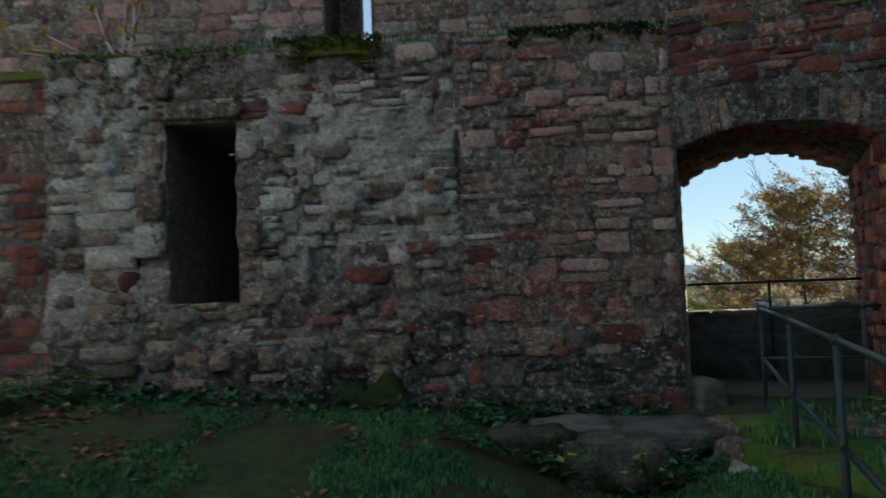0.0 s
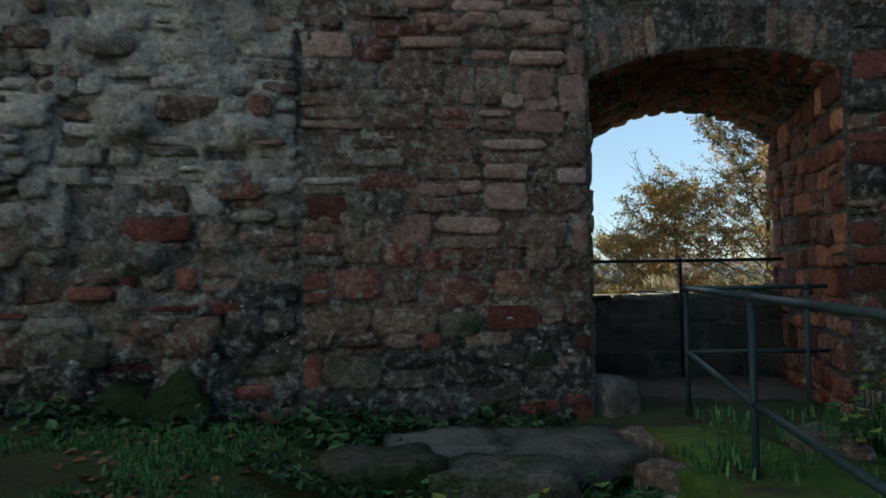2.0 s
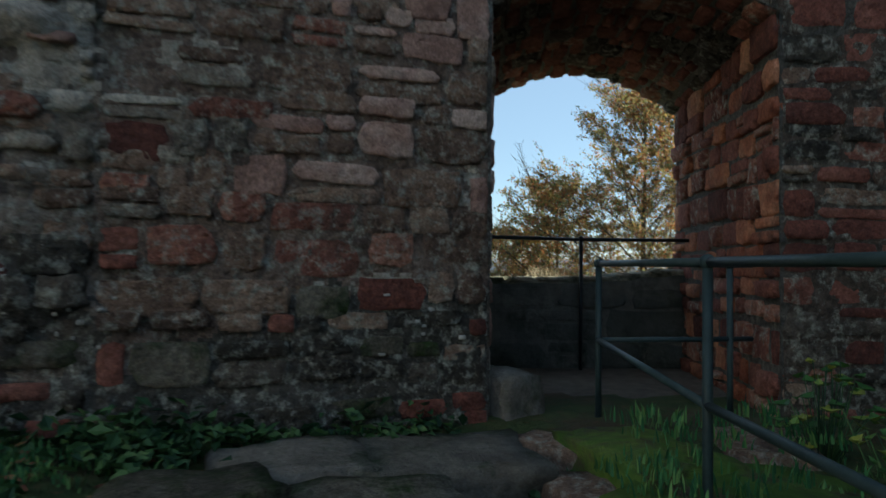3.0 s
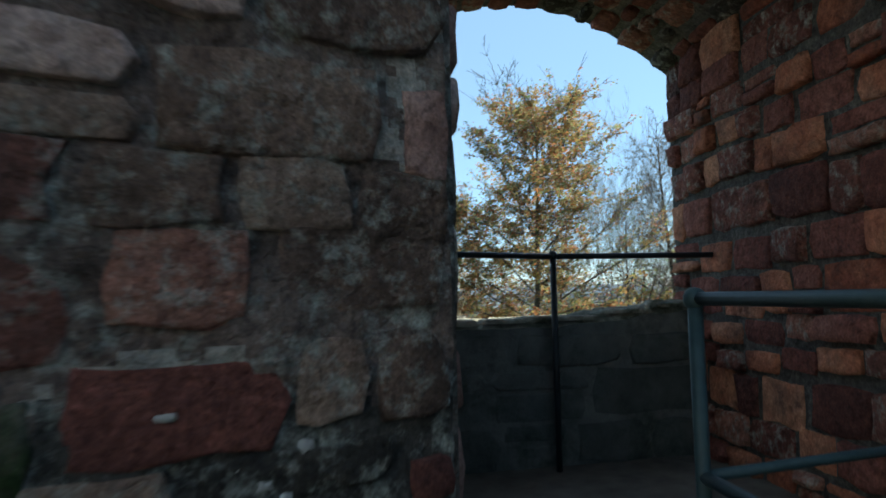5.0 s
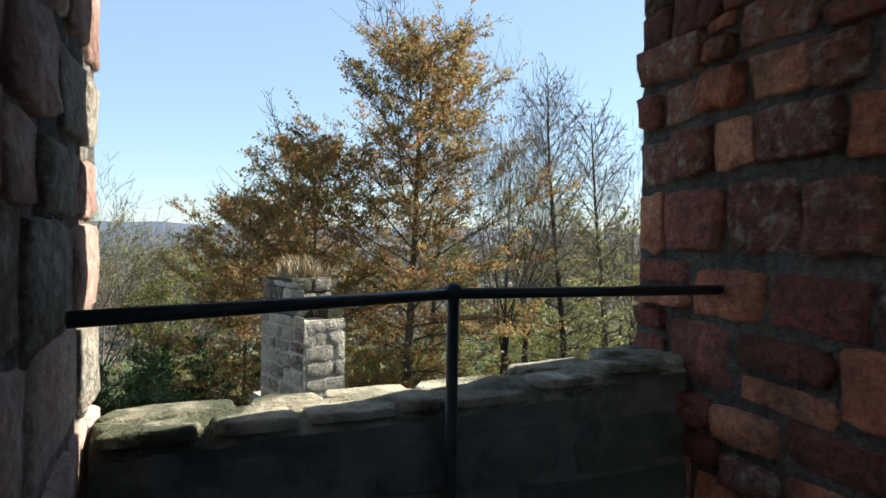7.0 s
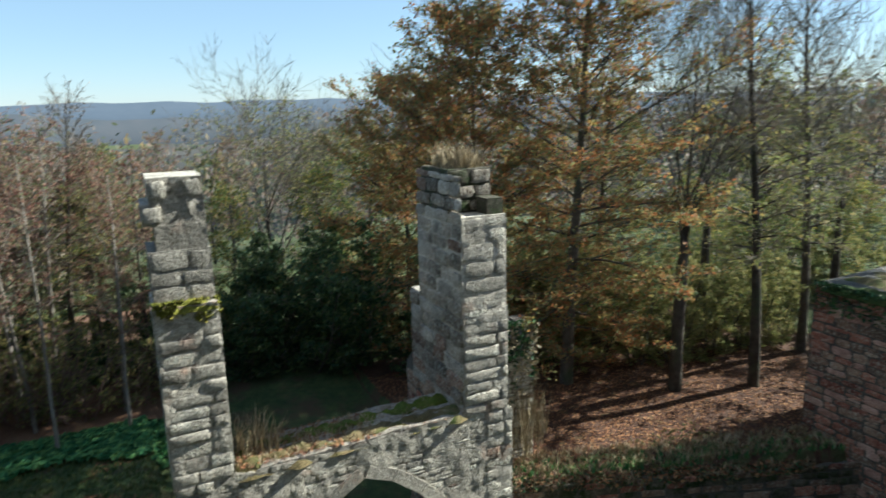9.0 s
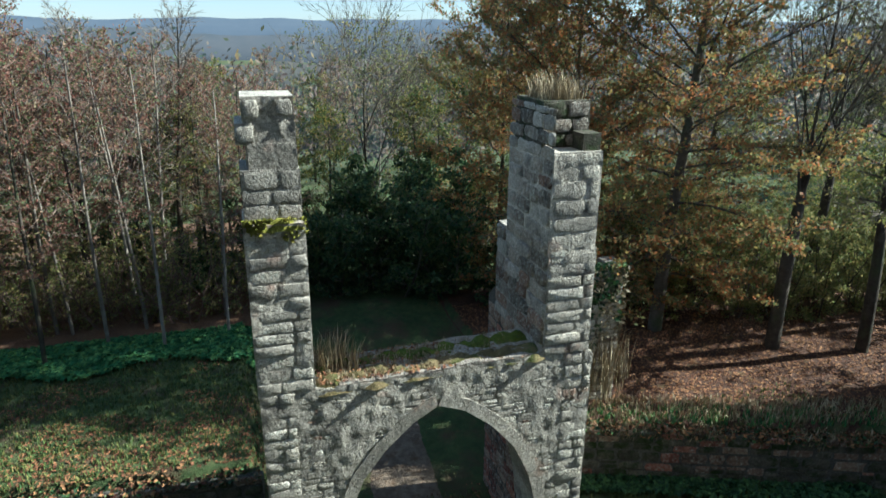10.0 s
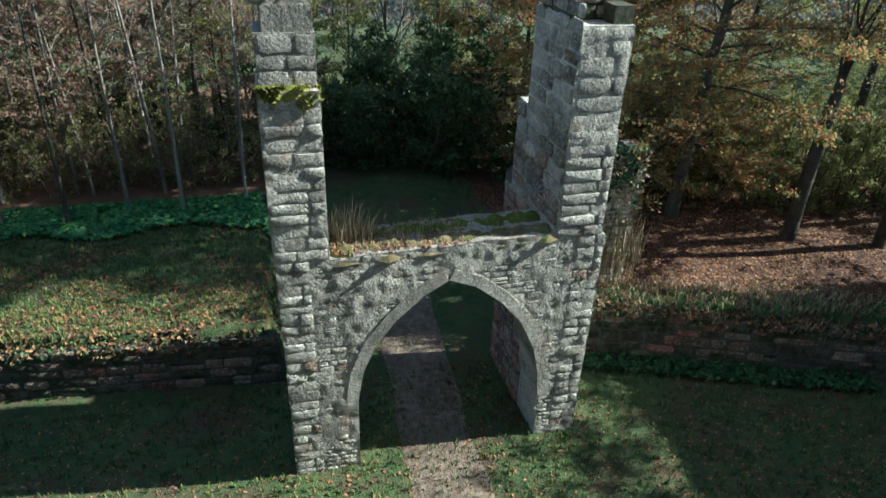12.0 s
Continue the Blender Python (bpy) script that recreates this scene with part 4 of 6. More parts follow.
for side in (True, False):
    dense = ring(side)
    step = 4
    for i in range(0, len(dense) - 1, step):
        seg = dense[i:i + step + 1]
        V, F = [], []
        for j, p in enumerate(seg):
            t = (dense[min(i + j + 1, len(dense) - 1)] - dense[max(i + j - 1, 0)]).normalized()
            nrm = Vector((-t.z, 0, t.x))
            k = 0.004 if j in (0, len(seg) - 1) else 0
            q = p + nrm * 0.21
            sh = t * (k if j == 0 else -k)
            for w, dep in ((p + sh, -0.03), (q + sh, -0.026), (q + sh, 0.12), (p + sh, GD)):
                V.append((w.x, GY + dep, w.z))
        for j in range(len(seg) - 1):
            a, b = 4 * j, 4 * j + 4
            F += [(a, a + 1, b + 1, b), (a + 1, a + 2, b + 2, b + 1), (a + 3, a, b, b + 3)]
        F += [(0, 3, 2, 1), tuple(4 * (len(seg) - 1) + q for q in range(4))]
        ob = mesh_ob("voussoir", V, F, STONE_GATE)
        ob.parent, ob.matrix_parent_inverse = span, span.matrix_world.inverted()

gate.location += Vector((-0.06, -0.26, 0.04))

# walls outside: two low retaining walls, the spur of the castle, a stub behind the gate
def low_wall(name, a, b, th, z0, z1, label, seed, pick, depth=(0.008, 0.03)):
    w = empty(name, (*a, z0), label, "wall", kind="structure")
    pa, pb = Vector((*a, 0)), Vector((*b, 0))
    dd = (pb - pa).normalized()
    nn = Vector((-dd.y, dd.x, 0)) * th
    core = mesh_ob("wall_core", *joined([prism([a, b, ((pb + nn).x, (pb + nn).y), ((pa + nn).x, (pa + nn).y)], z0, z1 - 0.12)]), MORTAR_DARK)
    core.parent, core.matrix_parent_inverse = w, w.matrix_world.inverted()
    st = courses(lambda v: [(0, (pb - pa).length)], z0 + 0.2, z1, (0.17, 0.30), (0.28, 0.62), seed=seed)
    lay(st, flat(pa, dd, (0, 0, 1)), RUBBLE, pick, depth, w, near=lambda u, v: u < 8, seed=seed + 1, limit=150)
    return w


# mostly mossy dark stones, painting in the shade on both low walls
shade_pick = weighted((STONE_BROWN, 1.5), (STONE_RED, 0.8), (MOSSY, 3))
low_wall("retaining_wall_right", (9.0, 20.2), (20, 16.1), 0.34, -8.4, -6.74, "low retaining wall of mossy sandstone darkened for shade", 71, shade_pick)
low_wall("retaining_wall_left", (-14, 21.9), (3.3, 20.2), 0.34, -8.4, -6.82, "low retaining wall with shade painted into its stones", 73, shade_pick)
spur = empty("castle_spur", (16, 14, -8), "projecting castle wall of red sandstone with grass on top", "wall", kind="structure")
core = mesh_ob("wall_core", *joined([prism([(18.0, 5), (22, 5), (22, 18.6), (18.0, 18.4)], -9, -2.76)]), MORTAR_DARK)
core.parent, core.matrix_parent_inverse = spur, spur.matrix_world.inverted()
st = courses(lambda v: [(0, 13.4)], -8.2, -2.76, (0.14, 0.26), (0.25, 0.6), seed=75)
lay(st, flat((18.0, 18.4, 0), (0, -1, 0), (0, 0, 1)), RUBBLE, weighted((STONE_RED, 3), (STONE_BROWN, 3), (STONE_PINK, 2)), (0.008, 0.025), spur, near=lambda u, v: v > -6 and u < 6, seed=76, limit=250)
stub = empty("wall_stub", (11.2, 21.3, -6.7), "overgrown stub of ruined wall behind the gate", "ruin")
core = mesh_ob("wall_core", *joined([prism([(10.5, 20.9), (11.5, 20.8), (11.6, 21.7), (10.6, 21.8)], -7.2, -4.0), prism([(11.2, 20.85), (11.5, 20.8), (11.6, 21.5), (11.2, 21.5)], -4.0, -3.4)]), MORTAR)
core.parent, core.matrix_parent_inverse = stub, stub.matrix_world.inverted()
st = courses(lambda v: [(0, 1.0)], -6.8, -3.4, (0.15, 0.24), (0.2, 0.45), seed=77)
lay([s for s in st if s[1] < -4.0 or s[0] > 0.7], flat((10.5, 20.9, 0), (1, -0.1, 0), (0, 0, 1)), RUBBLE, gate_pick, (0.02, 0.06), stub, near=lambda u, v: True, seed=78)

# far wooded hills, their haze painted on as a glow
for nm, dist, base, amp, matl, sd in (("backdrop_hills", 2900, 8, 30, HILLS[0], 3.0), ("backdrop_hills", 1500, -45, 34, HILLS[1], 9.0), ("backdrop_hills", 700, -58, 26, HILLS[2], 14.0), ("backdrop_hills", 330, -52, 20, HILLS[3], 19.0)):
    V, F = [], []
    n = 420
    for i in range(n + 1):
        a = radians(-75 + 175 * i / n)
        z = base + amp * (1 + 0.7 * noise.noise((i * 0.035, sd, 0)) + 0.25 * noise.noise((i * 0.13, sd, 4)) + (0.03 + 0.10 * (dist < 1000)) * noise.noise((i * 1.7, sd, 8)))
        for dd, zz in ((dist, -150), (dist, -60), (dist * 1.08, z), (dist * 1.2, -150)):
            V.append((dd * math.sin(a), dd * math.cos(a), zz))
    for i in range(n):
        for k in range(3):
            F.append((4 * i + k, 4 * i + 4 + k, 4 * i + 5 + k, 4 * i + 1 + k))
    tagged(mesh_ob(nm, V, F, matl, smooth=True), "wooded hills in the distance with painted blue haze", "hills", kind="structure")


# ---- trees ----
def make_tree(name, seed, height, trunk_r, label, form="leader", leaf=None, leaf_n=0, leaf_size=0.05, crown0=0.2, radius=3.0,
              n1=40, n2=8, n3=5, bark=None, fine_bark=None, rise=(0.1, 1.3), leaders=7, fork=0.42, leafed=0.7, bare_top=1.0, flat_spray=0.45, top_k=0.70, category="tree"):
    """A tree. form: leader (one straight stem), fan (a stem that forks into rising leaders), clump (stems from the ground)."""
    r = random.Random(seed)
    V, F, TV, TF, tips = [], [], [], [], []

    def limb(p, dirv, length, r0, r1, seg, sides, wob=0.12, lift=0.0, fine=False):
        VV, FF = (TV, TF) if fine else (V, F)
        o, q, dv, pts = len(VV), p.copy(), dirv.normalized(), []
        for s in range(seg + 1):
            rad = r0 + (r1 - r0) * s / seg
            pts.append((q.copy(), dv.copy(), rad))
            t = dv.orthogonal().normalized()
            b = dv.cross(t)
            for j in range(sides):
                a = 2 * math.pi * j / sides
                VV.append(q + (t * math.cos(a) + b * math.sin(a)) * rad)
            dv = (dv + Vector((r.uniform(-1, 1), r.uniform(-1, 1), r.uniform(-1, 1) * 0.7)) * wob + Vector((0, 0, lift))).normalized()
            q = q + dv * (length / seg)
        for s in range(seg):
            for j in range(sides):
                FF.append((o + s * sides + j, o + s * sides + (j + 1) % sides, o + (s + 1) * sides + (j + 1) % sides, o + (s + 1) * sides + j))
        return pts

    def branch(q, dirv, ln, rad, lift):
        """One branch with side shoots and twigs, spread out flat."""
        br = limb(q, dirv, ln, rad, 0.010, 6, 4, 0.13, lift)
        for j in range(n2):
            k = 1 + min(5, int(5.2 * (j + r.random()) / n2))
            bq, bd, brad = br[k]
            side = bd.cross(Vector((0, 0, 1)))
            side = (side.normalized() if side.length > 0.05 else Vector((1, 0, 0))) * (1 if j % 2 else -1)
            d2 = bd * 0.8 + side * r.uniform(0.4, 1.1) + Vector((0, 0, r.uniform(-flat_spray, flat_spray)))
            l2 = ln * r.uniform(0.28, 0.5) * (1.15 - 0.1 * k)
            b2 = limb(bq, d2, l2, max(0.009, brad * 0.4), 0.006, 2, 3, 0.2, lift, True)
            tips.append((bq, b2[-1][0]))
            for h in range(n3):
                cq, cd, _ = b2[r.randrange(0, 3)]
                d3 = cd + Vector((r.uniform(-1, 1), r.uniform(-1, 1), r.uniform(-flat_spray, flat_spray) + 0.15))
                b3 = limb(cq, d3, l2 * r.uniform(0.3, 0.7), 0.009, 0.005, 1, 3, 0.2, 0, True)
                tips.append((cq, b3[-1][0]))

    if form == "leader":
        stem = limb(Vector((0, 0, -0.3)), Vector((r.uniform(-.02, .02), r.uniform(-.02, .02), 1)), height * 0.97, trunk_r, 0.02, 18, 9, 0.022, 0.004)
        for i in range(n1):
            k = crown0 + (0.985 - crown0) * (i + r.random()) / n1
            f = k * 18
            q = stem[int(f)][0].lerp(stem[min(18, int(f) + 1)][0], f - int(f))
            s = (k - crown0) / (1 - crown0)
            ln = radius * max(0.14, math.sin(math.pi * (0.20 + top_k * s)) ** 0.65) * r.uniform(0.62, 1.1)
            az = i * 2.4 + r.uniform(-.6, .6)
            up = rise[0] + (rise[1] - rise[0]) * s
            branch(q, Vector((math.cos(az), math.sin(az), up)), ln * (1 + 0.15 * up), min(stem[int(f)][2] * 0.33, 0.05), 0.03 if s > 0.4 else -0.03)
    elif form == "fan":
        def fork_out(q, dirv, ln, rad, level):
            fine = level > 2
            pts = limb(q, dirv, ln, rad, max(0.005, rad * 0.45), 4 if level < 3 else 2 if level < 5 else 1, 6 if level < 2 else 4 if level < 3 else 3, 0.13, 0.05 if level < 3 else 0.02, fine)
            if level == 5:
                tips.append((q, pts[-1][0]))
                return
            n = (5, 5, 5, 4, 4)[level]
            for j in range(n):
                k = 1.0 if j == 0 else r.uniform(0.3, 1.0)
                bq, bd, brad = pts[min(len(pts) - 1, int(k * (len(pts) - 1) + 0.5))]
                side = bd.orthogonal().normalized()
                side.rotate(Matrix.Rotation(j * 2.4 + r.uniform(-.6, .6), 3, bd))
                fork_out(bq, bd + side * (0.25 if j == 0 else r.uniform(0.5, 0.95)) + Vector((0, 0, 0.12)), ln * r.uniform(0.48, 0.68), max(0.009, brad * 0.6), level + 1)

        stem = limb(Vector((0, 0, -0.3)), Vector((r.uniform(-.03, .03), r.uniform(-.03, .03), 1)), height * fork, trunk_r, trunk_r * 0.65, 8, 9, 0.025)
        for i in range(leaders):
            az = i * 2.4 + r.uniform(-.4, .4)
            tilt = 0.08 if i == 0 else r.uniform(0.35, 0.75)
            q, _, rad = stem[8 if i == 0 else r.randrange(5, 9)]
            fork_out(q, Vector((math.cos(az) * tilt, math.sin(az) * tilt, 1)), height * (0.32 if i else 0.36), rad * (0.75 if i == 0 else 0.45), 1)
        every = V + TV
        tall, wide = max(v.z for v in every), sorted(math.hypot(v.x, v.y) for v in every)[int(len(every) * 0.985)]
        lo = height * fork * 0.6
        for v in {id(w): w for w in every + [p for t in tips for p in t]}.values():
            grow = smooth(lo, lo + 2.0, v.z)
            v.x *= 1 + (radius / wide - 1) * grow
            v.y *= 1 + (radius / wide - 1) * grow
            v.z = v.z if v.z < lo else lo + (v.z - lo) * (height - lo) / (tall - lo)
    else:
        for i in range(leaders):
            az = i * 2.4 + r.uniform(-.5, .5)
            tilt = (0.25 if i == 0 else r.uniform(0.7, 1.3)) * radius / (height * 0.95)
            q, ln, rad = Vector((math.cos(az) * 0.25, math.sin(az) * 0.25, -0.2)), height * r.uniform(0.7, 1.0), trunk_r * r.uniform(0.6, 1)
            ld = limb(q, Vector((math.cos(az) * tilt * 1.5, math.sin(az) * tilt * 1.5, 1)), ln, rad, 0.014, 9, 6, 0.07, 0.09)
            for j in range(n1):
                k = crown0 + (1 - crown0) * (j + r.random()) / n1
                q2, d2, r2 = ld[min(9, int(k * 9.99))]
                a2 = j * 2.4 + r.uniform(-.6, .6)
                up = rise[0] + (rise[1] - rise[0]) * k
                branch(q2, Vector((math.cos(a2), math.sin(a2), up)), radius * 0.62 * (1.2 - 0.5 * k) * r.uniform(0.6, 1.1), max(0.012, r2 * 0.5), 0.04)
    tree = empty(name, (0, 0, 0), label, category, group="trees of the wood")
    mesh_ob("trunk", V, F, bark or BARK, tree, True)
    tagged(mesh_ob("branchwork", TV, TF, fine_bark or TWIG, tree, False), kind="stuff")
    if leaf_n:
        tips = [t for t in tips if t[1].z < height * bare_top]
        tips = r.sample(tips, int(len(tips) * leafed))
        LV, LF = [], []
        for i in range(leaf_n):
            a, b = tips[r.randrange(len(tips))]
            p = a.lerp(b, r.random() ** 0.6) + Vector((r.gauss(0, 1), r.gauss(0, 1), r.gauss(0, 0.7))) * leaf_size * 1.5
            n = Vector((r.gauss(0, 1), r.gauss(0, 1), r.gauss(0, 1) + 0.7)).normalized()
            t = n.orthogonal().normalized()
            t = (t * math.cos(i) + n.cross(t) * math.sin(i)) * leaf_size * r.uniform(0.55, 1.2)
            s = n.cross(t) * 0.58
            o = len(LV)
            LV += [p - t, p + s + n * leaf_size * 0.12, p + t, p - s + n * leaf_size * 0.12]
            LF.append((o, o + 1, o + 2, o + 3))
        mesh_ob("crown", LV, LF, leaf, tree)
    return tree


used_kinds = set()


def put(ob, x, y, rz=0.0, s=1.0, sz=1.0):
    m = pose(x, y, ground_z(x, y) - 0.1, 0, 0, rz)
    c = ob if ob.name not in used_kinds else copy_thing(ob, m)
    used_kinds.add(ob.name)
    c.matrix_basis = m @ Matrix.Diagonal((s, s, s * sz, 1))
    return c


BEECH = make_tree("beech_tree", 11, 15.2, 0.22, "tall beech in thin orange and green autumn leaf", leaf=LEAF_ORANGE, leaf_n=78000, leaf_size=0.054, crown0=0.15, radius=4.3, n1=60, n2=10, n3=5, fine_bark=BARK, leafed=0.95, rise=(0.0, 1.4), flat_spray=0.35)
BEECH_LOW = make_tree("beech_tree", 21, 11.0, 0.14, "broad beech in dull orange and green autumn leaf", leaf=LEAF_ORANGE, leaf_n=46000, leaf_size=0.056, crown0=0.08, radius=3.7, n1=48, n2=9, n3=5, fine_bark=BARK, leafed=0.95, rise=(0.0, 1.2), flat_spray=0.35)
BARE = make_tree("bare_tree", 13, 14.8, 0.20, "tall leafless tree with a fan of fine pale twigs", "fan", radius=2.6, leaders=7, fork=0.42)
BARE_TALL = make_tree("bare_tree", 33, 13.4, 0.17, "slim leafless tree with one straight stem", leaf=LEAF_TAN, leaf_n=3000, leaf_size=0.05, crown0=0.30, radius=2.1, n1=50, n2=8, n3=6, rise=(0.25, 1.5), flat_spray=0.8, leafed=0.3, bare_top=0.7)
TWIGGY = make_tree("leafless_tree", 34, 11.4, 0.14, "broad leafless tree with a rounded crown of fine twigs", "fan", radius=3.4, leaders=5, fork=0.30, fine_bark=BARK, leaf=LEAF_TAN, leaf_n=4500, leaf_size=0.045, leafed=0.5, bare_top=0.8)
GREEN = make_tree("maple_tree", 12, 9.0, 0.10, "tree in fading green leaf", leaf=LEAF_GREEN, leaf_n=6000, leaf_size=0.075, crown0=0.10, radius=2.4, n1=28, n2=6, n3=3, rise=(0.2, 1.2), leafed=0.7)
RUST = make_tree("oak_tree", 14, 9.5, 0.075, "slender tree in sparse rust-brown leaf", leaf=LEAF_RUST, leaf_n=3400, leaf_size=0.05, crown0=0.34, radius=1.75, n1=26, n2=5, n3=4, rise=(0.4, 1.5), fine_bark=TWIG_RED, leafed=0.5)
SLIM = make_tree("slender_tree", 36, 9.0, 0.06, "slender pale-stemmed tree, nearly leafless", leaf=LEAF_RUST, leaf_n=900, leaf_size=0.05, crown0=0.40, radius=1.3, n1=18, n2=4, n3=3, bark=BARK_PALE, rise=(0.6, 1.6), fine_bark=TWIG_RED, leafed=0.4)
DARKT = make_tree("evergreen_bush", 15, 4.0, 0.05, "dense dark evergreen bush", "clump", leaf=LEAF_DARK, leaf_n=7000, leaf_size=0.08, crown0=0.05, radius=1.9, n1=12, n2=4, n3=2, leaders=5, category="bush")
HAZEL = make_tree("hazel_tree", 16, 6.2, 0.045, "hazel thicket in yellowing leaf", "clump", leaf=LEAF_TAN, leaf_n=6000, leaf_size=0.066, crown0=0.05, radius=1.8, n1=11, n2=4, n3=1, leaders=5, rise=(0.3, 1.3), leafed=0.8)
BRUSH = make_tree("brush", 41, 3.6, 0.025, "tangled brown brush between the trunks", "clump", leaf=LEAF_TAN, leaf_n=1500, leaf_size=0.06, crown0=0.05, radius=1.6, n1=7, n2=4, n3=2, leaders=7, rise=(0.4, 1.4), fine_bark=TWIG_RED, bark=TWIG_RED, leafed=0.6, flat_spray=0.8, category="bush")
for ob, x, y, rz, s in (
        (BEECH, 14.55, 23.6, 0, 0.95), (BARE, 16.95, 21.6, 30, 1.0), (BARE_TALL, 18.95, 20.6, 80, 1.0), (BEECH_LOW, 12.9, 25.9, 120, 1.02), (BEECH_LOW, 12.0, 29.6, 200, 0.86),
        (BARE_TALL, 22.4, 21.6, 150, 0.95), (BARE, 24.6, 22.2, 210, 0.85), (BARE, 21.3, 24.8, 100, 0.9), (BARE_TALL, 17.2, 25.6, 10, 0.85),
        (TWIGGY, 8.0, 33.6, 200, 0.98), (BARE, 10.6, 35.5, 20, 0.62), (GREEN, 9.8, 32.4, 220, 0.72), (GREEN, 6.4, 32.6, 20, 0.66), (GREEN, 11.2, 31.6, 100, 0.8),
        (DARKT, 8.0, 28.6, 0, 1.0), (DARKT, 10.0, 28.4, 70, 1.15), (DARKT, 6.2, 29.4, 150, 0.9), (DARKT, 11.6, 26.8, 200, 0.85), (DARKT, 9.0, 30.6, 20, 1.2), (DARKT, 4.8, 30.4, 60, 1.0),
        # the last three maples stand unseen, added to shade the lawn
        (GREEN, 15.4, 25.0, 40, 0.5), (GREEN, 13.9, 24.6, 75, 0.42), (GREEN, 25.4, 15.0, 10, 1.25), (GREEN, 26.4, 16.8, 250, 1.2), (GREEN, 26.6, 13.2, 200, 1.2)):
    put(ob, x, y, rz, s)
r5 = random.Random(5)
# yellowing thicket behind the trunks of the terrace
for i in range(26):
    k = (i + 0.5) / 26
    back = (0.7, 2.0, 3.4)[i % 3] + r5.uniform(-.4, .4)
    put(HAZEL, 12.6 + 9.6 * k + back * 0.45, 25.3 - 4.2 * k + back * 0.9, r5.uniform(0, 360), r5.uniform(0.6, 0.95) * (1 - 0.35 * k))
# the wood left of the gate: rows of slender trunks, shrubs between them
for row in range(6):
    for i in range(10):
        x = -11.5 + i * 1.62 + r5.uniform(-.6, .6) + (0.8 if row % 2 else 0)
        y = 26.5 + row * 1.35 + r5.uniform(-.5, .5) - 0.03 * x
        k = r5.choice((RUST, SLIM, SLIM, RUST) if row < 3 else (RUST, RUST, SLIM, BARE_TALL))
        put(k, x, y, r5.uniform(0, 360), (r5.uniform(0.55, 0.7) if k is BARE_TALL else r5.uniform(0.82, 1.0)) + (0.2 if x < -3.5 else -0.08 if x > 1.5 else 0.0))
for i in range(30):
    put(BRUSH, -11.5 + (i % 18) * 0.88 + r5.uniform(-.4, .4), 28.6 + 1.9 * (i // 18) + r5.uniform(-.5, .5), r5.uniform(0, 360), r5.uniform(0.6, 1.0))
for i in range(10):
    put(BRUSH, 4.0 + i * 0.9, 31.4 + r5.uniform(-.8, .8), r5.uniform(0, 360), r5.uniform(0.8, 1.1))
for i in range(16):
    put(r5.choice((DARKT, GREEN)), -11 + i * 1.05 + r5.uniform(-.4, .4), r5.uniform(30.5, 34.5), r5.uniform(0, 360), r5.uniform(0.5, 0.75))
# the wood farther down the slope
for i in range(16):
    a, dd = radians(47 + 1.25 * i + r5.uniform(-.5, .5)), r5.uniform(25, 31)
    put(r5.choice((HAZEL, GREEN, HAZEL)), 3.5 + dd * math.sin(a), 9 + dd * math.cos(a), r5.uniform(0, 360), r5.uniform(0.5, 0.75))
for i in range(9):
    a, dd = radians(48 + 2.0 * i + r5.uniform(-.6, .6)), r5.uniform(31, 44)
    put(r5.choice((GREEN, TWIGGY, RUST)), 3.5 + dd * math.sin(a), 9 + dd * math.cos(a), r5.uniform(0, 360), r5.uniform(0.7, 0.95))
for i in range(26):
    a, dd = radians(-34 + 3.0 * i + r5.uniform(-.9, .9)), r5.uniform(36, 56)
    put(r5.choice((GREEN, RUST, RUST, SLIM, GREEN)), 3.5 + dd * math.sin(a), 9 + dd * math.cos(a), r5.uniform(0, 360), r5.uniform(0.7, 0.95))


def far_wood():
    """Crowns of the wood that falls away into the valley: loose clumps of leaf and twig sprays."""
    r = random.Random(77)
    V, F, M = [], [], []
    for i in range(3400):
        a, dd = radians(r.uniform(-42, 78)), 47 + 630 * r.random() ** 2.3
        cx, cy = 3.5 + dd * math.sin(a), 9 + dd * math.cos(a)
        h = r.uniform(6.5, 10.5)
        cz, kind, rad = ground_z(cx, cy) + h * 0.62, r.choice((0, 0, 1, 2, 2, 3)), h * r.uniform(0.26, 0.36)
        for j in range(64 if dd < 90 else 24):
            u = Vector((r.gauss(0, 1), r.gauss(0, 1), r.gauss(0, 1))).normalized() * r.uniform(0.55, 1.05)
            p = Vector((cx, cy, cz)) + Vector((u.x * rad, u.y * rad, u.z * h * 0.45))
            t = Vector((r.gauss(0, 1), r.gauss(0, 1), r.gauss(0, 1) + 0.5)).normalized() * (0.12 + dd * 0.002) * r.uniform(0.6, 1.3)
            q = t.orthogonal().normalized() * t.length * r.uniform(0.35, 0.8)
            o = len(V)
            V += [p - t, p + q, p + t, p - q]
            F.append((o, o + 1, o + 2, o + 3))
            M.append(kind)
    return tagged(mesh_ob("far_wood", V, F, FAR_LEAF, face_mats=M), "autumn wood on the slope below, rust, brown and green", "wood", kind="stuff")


far_wood()


